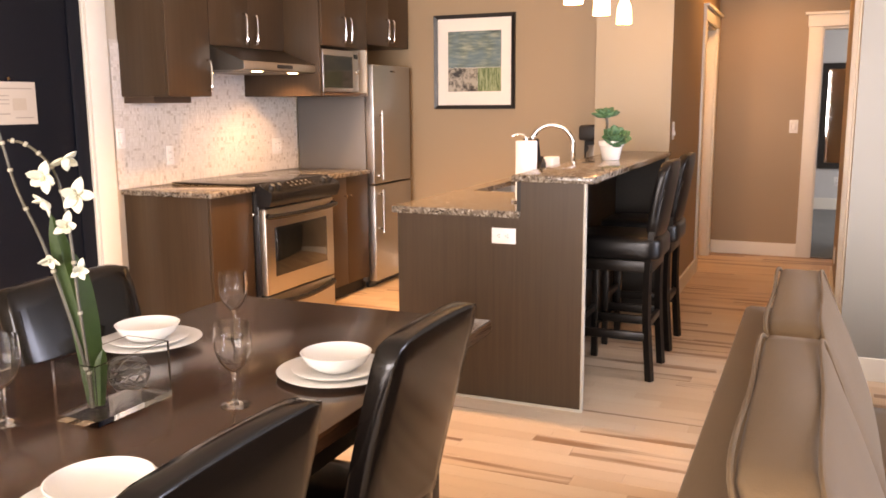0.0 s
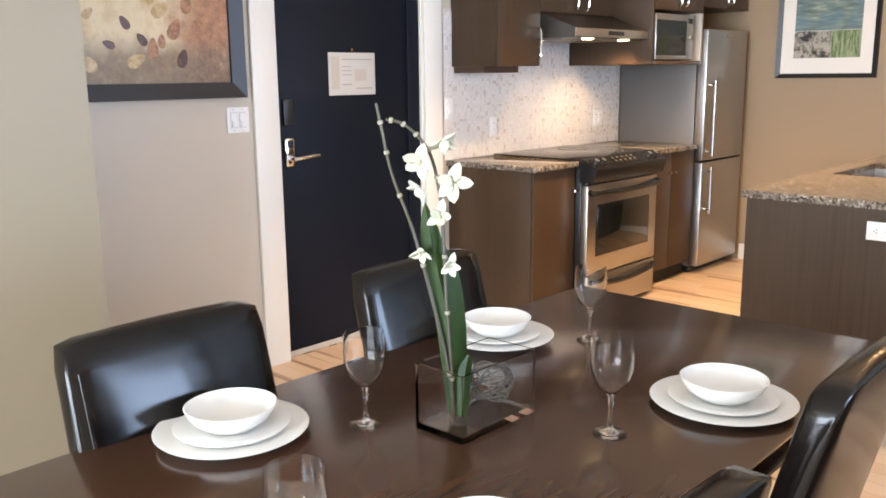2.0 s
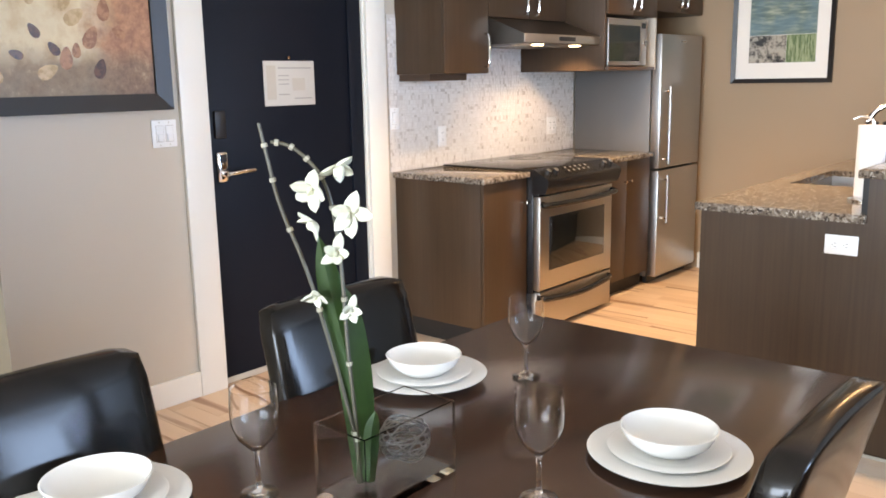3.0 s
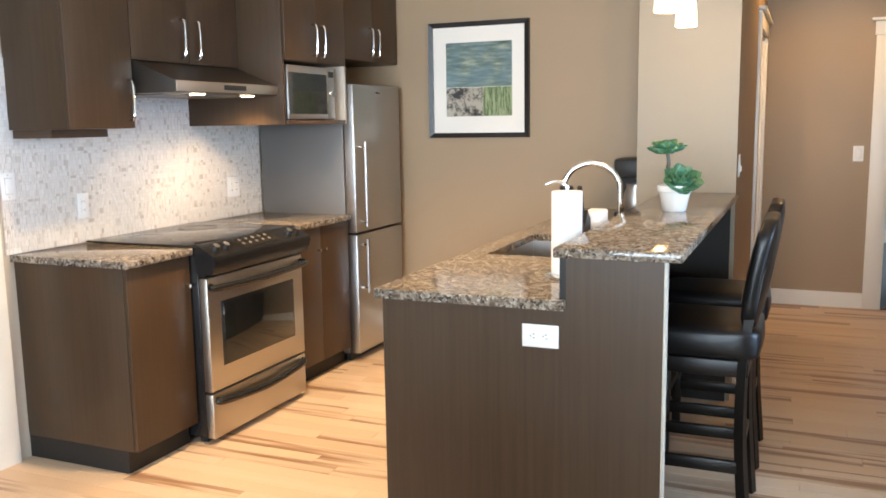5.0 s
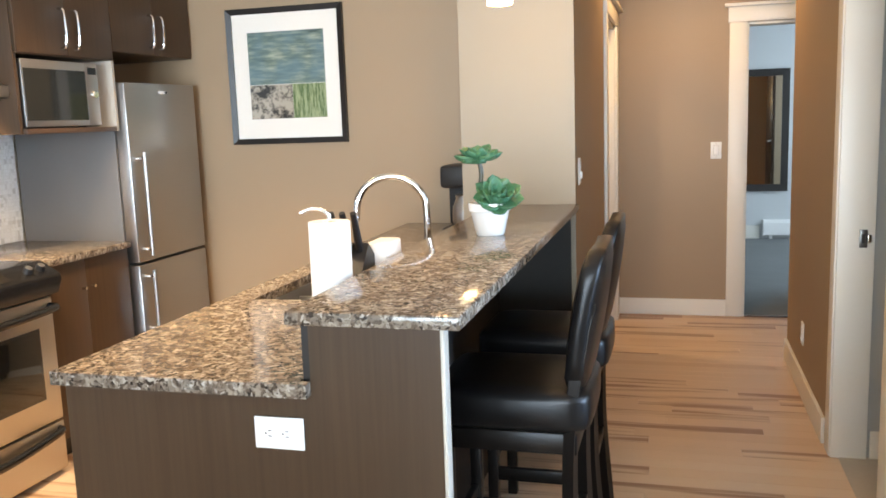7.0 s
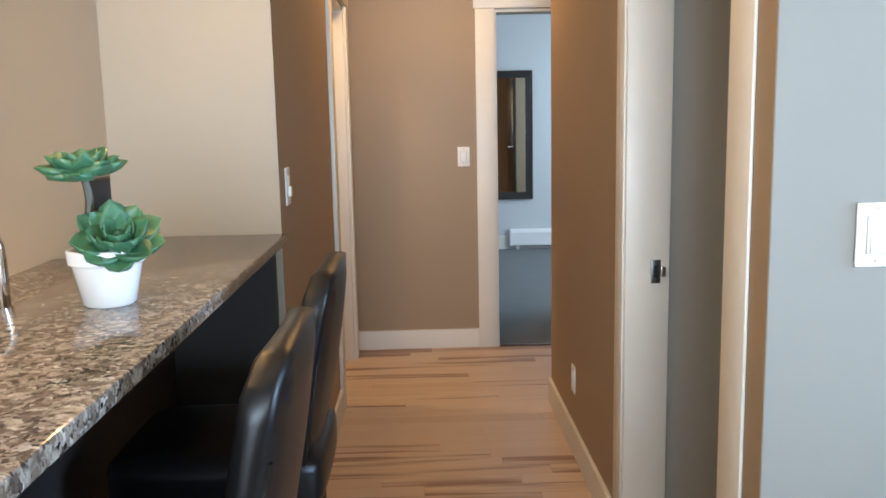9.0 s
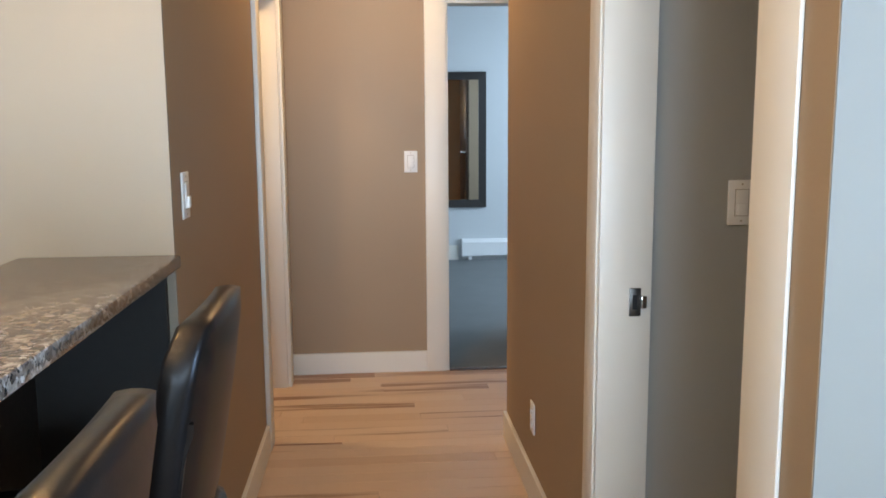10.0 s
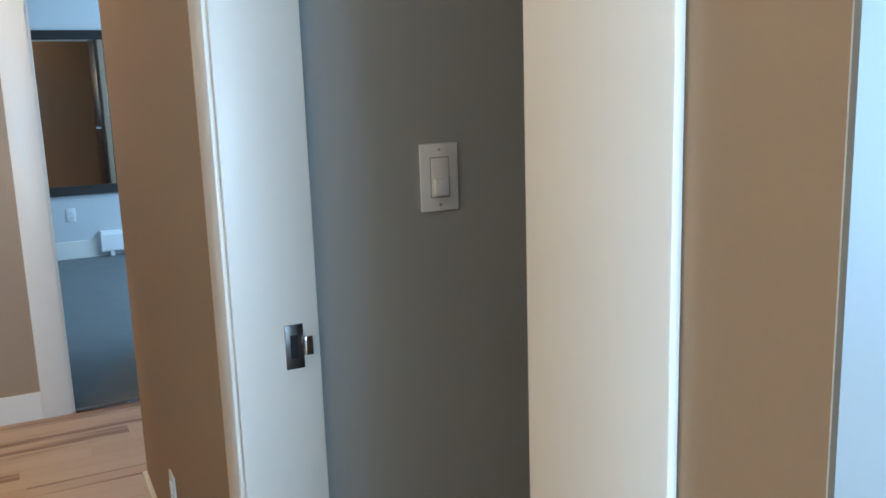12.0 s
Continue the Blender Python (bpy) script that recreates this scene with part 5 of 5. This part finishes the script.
def strap_leaf(pts, w):
    bm = bmesh.new()
    cur = spline([op(*p) for p in pts], 6)
    rows = []
    for i, p in enumerate(cur):
        t = i / (len(cur) - 1)
        ww = w * (0.55 + 0.9 * t - 1.43 * t ** 3) if t < 1 else 0.001
        rows.append([bm.verts.new(p + od_ * ww * s + Vector((-0.673, 0.74, 0)) * (abs(s) * 0.5 * ww)) for s in (-0.5, 0, 0.5)])
    for a, b in zip(rows, rows[1:]):
        for k in range(2):
            bm.faces.new((a[k], a[k + 1], b[k + 1], b[k]))
    bmesh.ops.solidify(bm, geom=bm.faces[:], thickness=0.0012)
    part("strap_leaf", bm, "leaf", vase, "long dark green strap leaf")


strap_leaf([(0.018, 0.78), (0.0, 0.97), (-0.024, 1.10), (-0.037, 1.18)], 0.056)
strap_leaf([(0.022, 0.78, 0.01), (0.018, 0.93, 0.01), (0.005, 1.05, 0.01), (-0.012, 1.11, 0.01)], 0.046)
strap_leaf([(0.026, 0.78, -0.01), (0.032, 0.86, -0.01), (0.040, 0.90, -0.01)], 0.03)


def orchid(c, face, size, seed):
    rg = random.Random(seed)
    q = Vector(face).to_track_quat("Z", "Y").to_matrix().to_4x4()
    bm = bmesh.new()
    for i in range(5):
        a = 2 * math.pi * i / 5 + rg.uniform(-0.15, 0.15)
        m = Matrix.Translation(c) @ q @ Matrix.Rotation(a, 4, "Z") @ Matrix.Rotation(-radians(rg.uniform(5, 50)), 4, "Y")
        leaf_shape(bm, m, size * rg.uniform(0.72, 1.0), size * 0.52, -0.25 if i % 2 else 0.2, 5)
    fl = part("orchid_flower", bm, "petal", vase, "white orchid flower", "all")
    lip = bmesh.new()
    leaf_shape(lip, Matrix.Translation(c) @ q @ Matrix.Rotation(radians(-70), 4, "Y"), size * 0.4, size * 0.3, 0.5, 4)
    part("lip", lip, "petal", fl)


toward = Vector((0.72, -0.66, 0.12))
for k, (u, z, s) in enumerate(((0.002, 1.262, 0.036), (-0.036, 1.228, 0.042), (0.018, 1.190, 0.045), (-0.038, 1.180, 0.034), (-0.004, 1.128, 0.033), (-0.038, 1.065, 0.028), (0.012, 1.040, 0.027))):
    rg = random.Random(40 + k)
    orchid(op(u - 0.006, z + 0.026, -0.012), toward + Vector((rg.uniform(-0.9, 0.9), rg.uniform(-0.9, 0.9), rg.uniform(-0.9, 0.2))), s, 60 + k)

# ---- living room ----
sofa = thing("sofa", (0.25, 2.02, 0), "taupe fabric sofa with piped back cushions", "sofa")
part("back_frame", B(((-0.222, 1.02, 0.08), (-0.085, 3.02, 0.705)), bevel=0.02), "sofa", sofa)
part("seat_base", B(((-0.085, 1.20, 0.08), (0.66, 3.02, 0.30)), bevel=0.015), "sofa", sofa)
part("arm", B(((-0.085, 1.02, 0.08), (0.66, 1.20, 0.57)), bevel=0.03), "sofa", sofa)
for k, (a, b) in enumerate(((1.20, 2.07), (2.09, 2.94))):
    sc = soft_block(bmesh.new(), (0.58, min(b, 2.835) - a, 0.16), 0.02)
    bmesh.ops.translate(sc, vec=(0.36, (a + min(b, 2.835)) / 2, 0.3005), verts=sc.verts)
    part("seat_cushion", sc, "sofa", sofa, smooth="all")
    bc = soft_block(bmesh.new(), (0.125, b - a, 0.40), 0.022, 9)
    for v in bc.verts:
        v.co.x -= 0.17 * (max(0.0, v.co.z) / 0.40) - 0.02
    bmesh.ops.translate(bc, vec=(0.098, (a + b) / 2, 0.458), verts=bc.verts)
    cu = part("back_cushion", bc, "sofa", sofa, "piped back cushion", "all")
    for dx in (-0.0625, 0.0625):
        xx = 0.098 - 0.15
        part("piping", tube(bmesh.new(), spline([(xx + dx + 0.14, a + 0.012, 0.50), (xx + dx + 0.07, a + 0.004, 0.68), (xx + dx, a + 0.015, 0.852), (xx + dx, (a + b) / 2, 0.862), (xx + dx, b - 0.015, 0.852), (xx + dx + 0.07, b - 0.004, 0.68), (xx + dx + 0.14, b - 0.012, 0.50)]), 0.005, 7), "sofa", cu)
for a in (-0.16, 0.60):
    for b in (1.08, 2.96):
        part("foot", rod(bmesh.new(), (a, b, 0.0), (a, b, 0.08), 0.02, 0.026, 10), "leg", sofa)
ott = thing("ottoman", (0.95, 3.95, 0), "dark brown leather ottoman by the living room wall", "ottoman")
ob_ = soft_block(bmesh.new(), (0.95, 0.85, 0.36), 0.02)
bmesh.ops.translate(ob_, vec=(0.95, 3.95, 0.06), verts=ob_.verts)
part("cushion", ob_, "leather", ott, smooth="all")
for a in (0.55, 1.35):
    for b in (3.60, 4.30):
        part("foot", rod(bmesh.new(), (a, b, 0.0), (a, b, 0.065), 0.02, 0.025, 10), "leg", ott)

# ---- bedroom ----
mir, P = framed("wall_mirror", (-0.02, BEDY, 0.535), "tall wall mirror in a wide black frame", 0.70, 1.33, 0.075, 0.035, "frame_dark", "y")
part("mirror_glass", B((P(0.073, 0.004, 0.073), P(0.627, 0.014, 1.257))), "mirror", mir, "clear mirror glass")
heat = thing("baseboard_heater", (1.3, BEDY - 0.04, 0.03), "white electric baseboard heater on the bedroom wall", "heater")
part("casing", prism(bmesh.new(), [(BEDY - 0.001, 0.05), (BEDY - 0.001, 0.215), (BEDY - 0.045, 0.215), (BEDY - 0.068, 0.185), (BEDY - 0.068, 0.05)], "x", 0.44, 2.3), "plastic", heat, smooth=False)
part("end_cap", B(((0.43, BEDY - 0.070, 0.045), (0.445, BEDY - 0.001, 0.218)), bevel=0.003), "plastic", heat)
for a in (0.5, 2.2):
    part("foot", B(((a, BEDY - 0.06, 0.004), (a + 0.03, BEDY - 0.01, 0.05))), "plastic", heat)
bd = thing("door_2", (0.82, HEY + W + 0.01, 0.008), "dark brown bedroom door standing open", "door", kind="structure")
bm = B(((0.79, HEY + W + 0.012, 0.012), (0.828, HEY + W + 0.852, 2.0)), bevel=0.002)
part("leaf", bm, "brown_door", bd)
lv = bmesh.new()
rod(lv, (0.79, HEY + W + 0.79, 0.98), (0.735, HEY + W + 0.79, 0.98), 0.012)
tube(lv, spline([(0.74, HEY + W + 0.79, 0.98), (0.735, HEY + W + 0.74, 0.98), (0.74, HEY + W + 0.67, 0.975)]), 0.010)
part("lever", lv, "chrome", bd)

# ---- floor boards ----
floor = thing("floor", (0, 0, -0.02), "pale maple strip floor with dark streaks", "floor", kind="structure")
rng = random.Random(2)
PW, near, far = 0.0865, [], []
y = SY
while y < HEY - 0.001:
    y1 = min(y + PW, HEY + 0.02)
    x = XW - rng.random() * 1.0
    while x < EX:
        ln = step = rng.choice((0.55, 0.8, 1.1, 1.4))
        cx, cy = x + ln / 2, (y + y1) / 2
        if not (y > 7.3 and x > 1.4) and not (y > YK + 0.1 and x + ln < -2.4) and not (LY + 0.2 < y < 7.0 and x > HRX + 0.06) and not (COLX > x + ln and y > YK + W + 8):
            (near if (-1.1 < cx < 0.55 and 2.45 < cy and y1 - y > 0.08) else far).append((max(x, XW - 0.02), y, min(x + ln, EX + 0.02) - max(x, XW - 0.02) if not (-1.1 < cx < 0.55) else ln, y1 - y))
        x += step
    y += PW
far += near[300:]
near = near[:300]
shapes = {}
for x, y, ln, w in near:
    if ln not in shapes:
        bm = bmesh.new()
        lo = [(0, 0, 0), (ln, 0, 0), (ln, PW, 0), (0, PW, 0)]
        q = [[bm.verts.new((a + sx * 0.0004, b + sy * 0.0004, 0.002)) for (a, b, _), sx, sy in zip(lo, (1, -1, -1, 1), (1, 1, -1, -1))],
             [bm.verts.new((a + sx * 0.0004, b + sy * 0.0004, 0.0188)) for (a, b, _), sx, sy in zip(lo, (1, -1, -1, 1), (1, 1, -1, -1))],
             [bm.verts.new((a + sx * 0.0016, b + sy * 0.0016, 0.02)) for (a, b, _), sx, sy in zip(lo, (1, -1, -1, 1), (1, 1, -1, -1))]]
        for a, b in zip(q, q[1:]):
            for i in range(4):
                bm.faces.new((a[i], a[(i + 1) % 4], b[(i + 1) % 4], b[i]))
        bm.faces.new(q[2])
        me = bpy.data.meshes.new("plank")
        bm.to_mesh(me)
        bm.free()
        me.materials.append(M["plank"])
        shapes[ln] = me
    ob = new("plank", shapes[ln])
    ob.parent = floor
    ob.location = (x, y, 0)
vs, fs = [], []
for x, y, ln, w in far:
    b0 = len(vs)
    for z, k in ((0.002, 0.0004), (0.0188, 0.0004), (0.02, 0.0016)):
        vs += [(x + k, y + k, z), (x + ln - k, y + k, z), (x + ln - k, y + w - k, z), (x + k, y + w - k, z)]
    for r in (0, 4):
        fs += [(b0 + r + i, b0 + r + (i + 1) % 4, b0 + r + 4 + (i + 1) % 4, b0 + r + 4 + i) for i in range(4)]
    fs.append((b0 + 8, b0 + 9, b0 + 10, b0 + 11))
me = bpy.data.meshes.new("floor_boards")
me.from_pydata(vs, [], fs)
me.materials.append(M["plank_rest"])
ob = new("floor_boards", me)
ob.parent = floor
tagged(ob, "pale maple floor boards", kind="stuff")
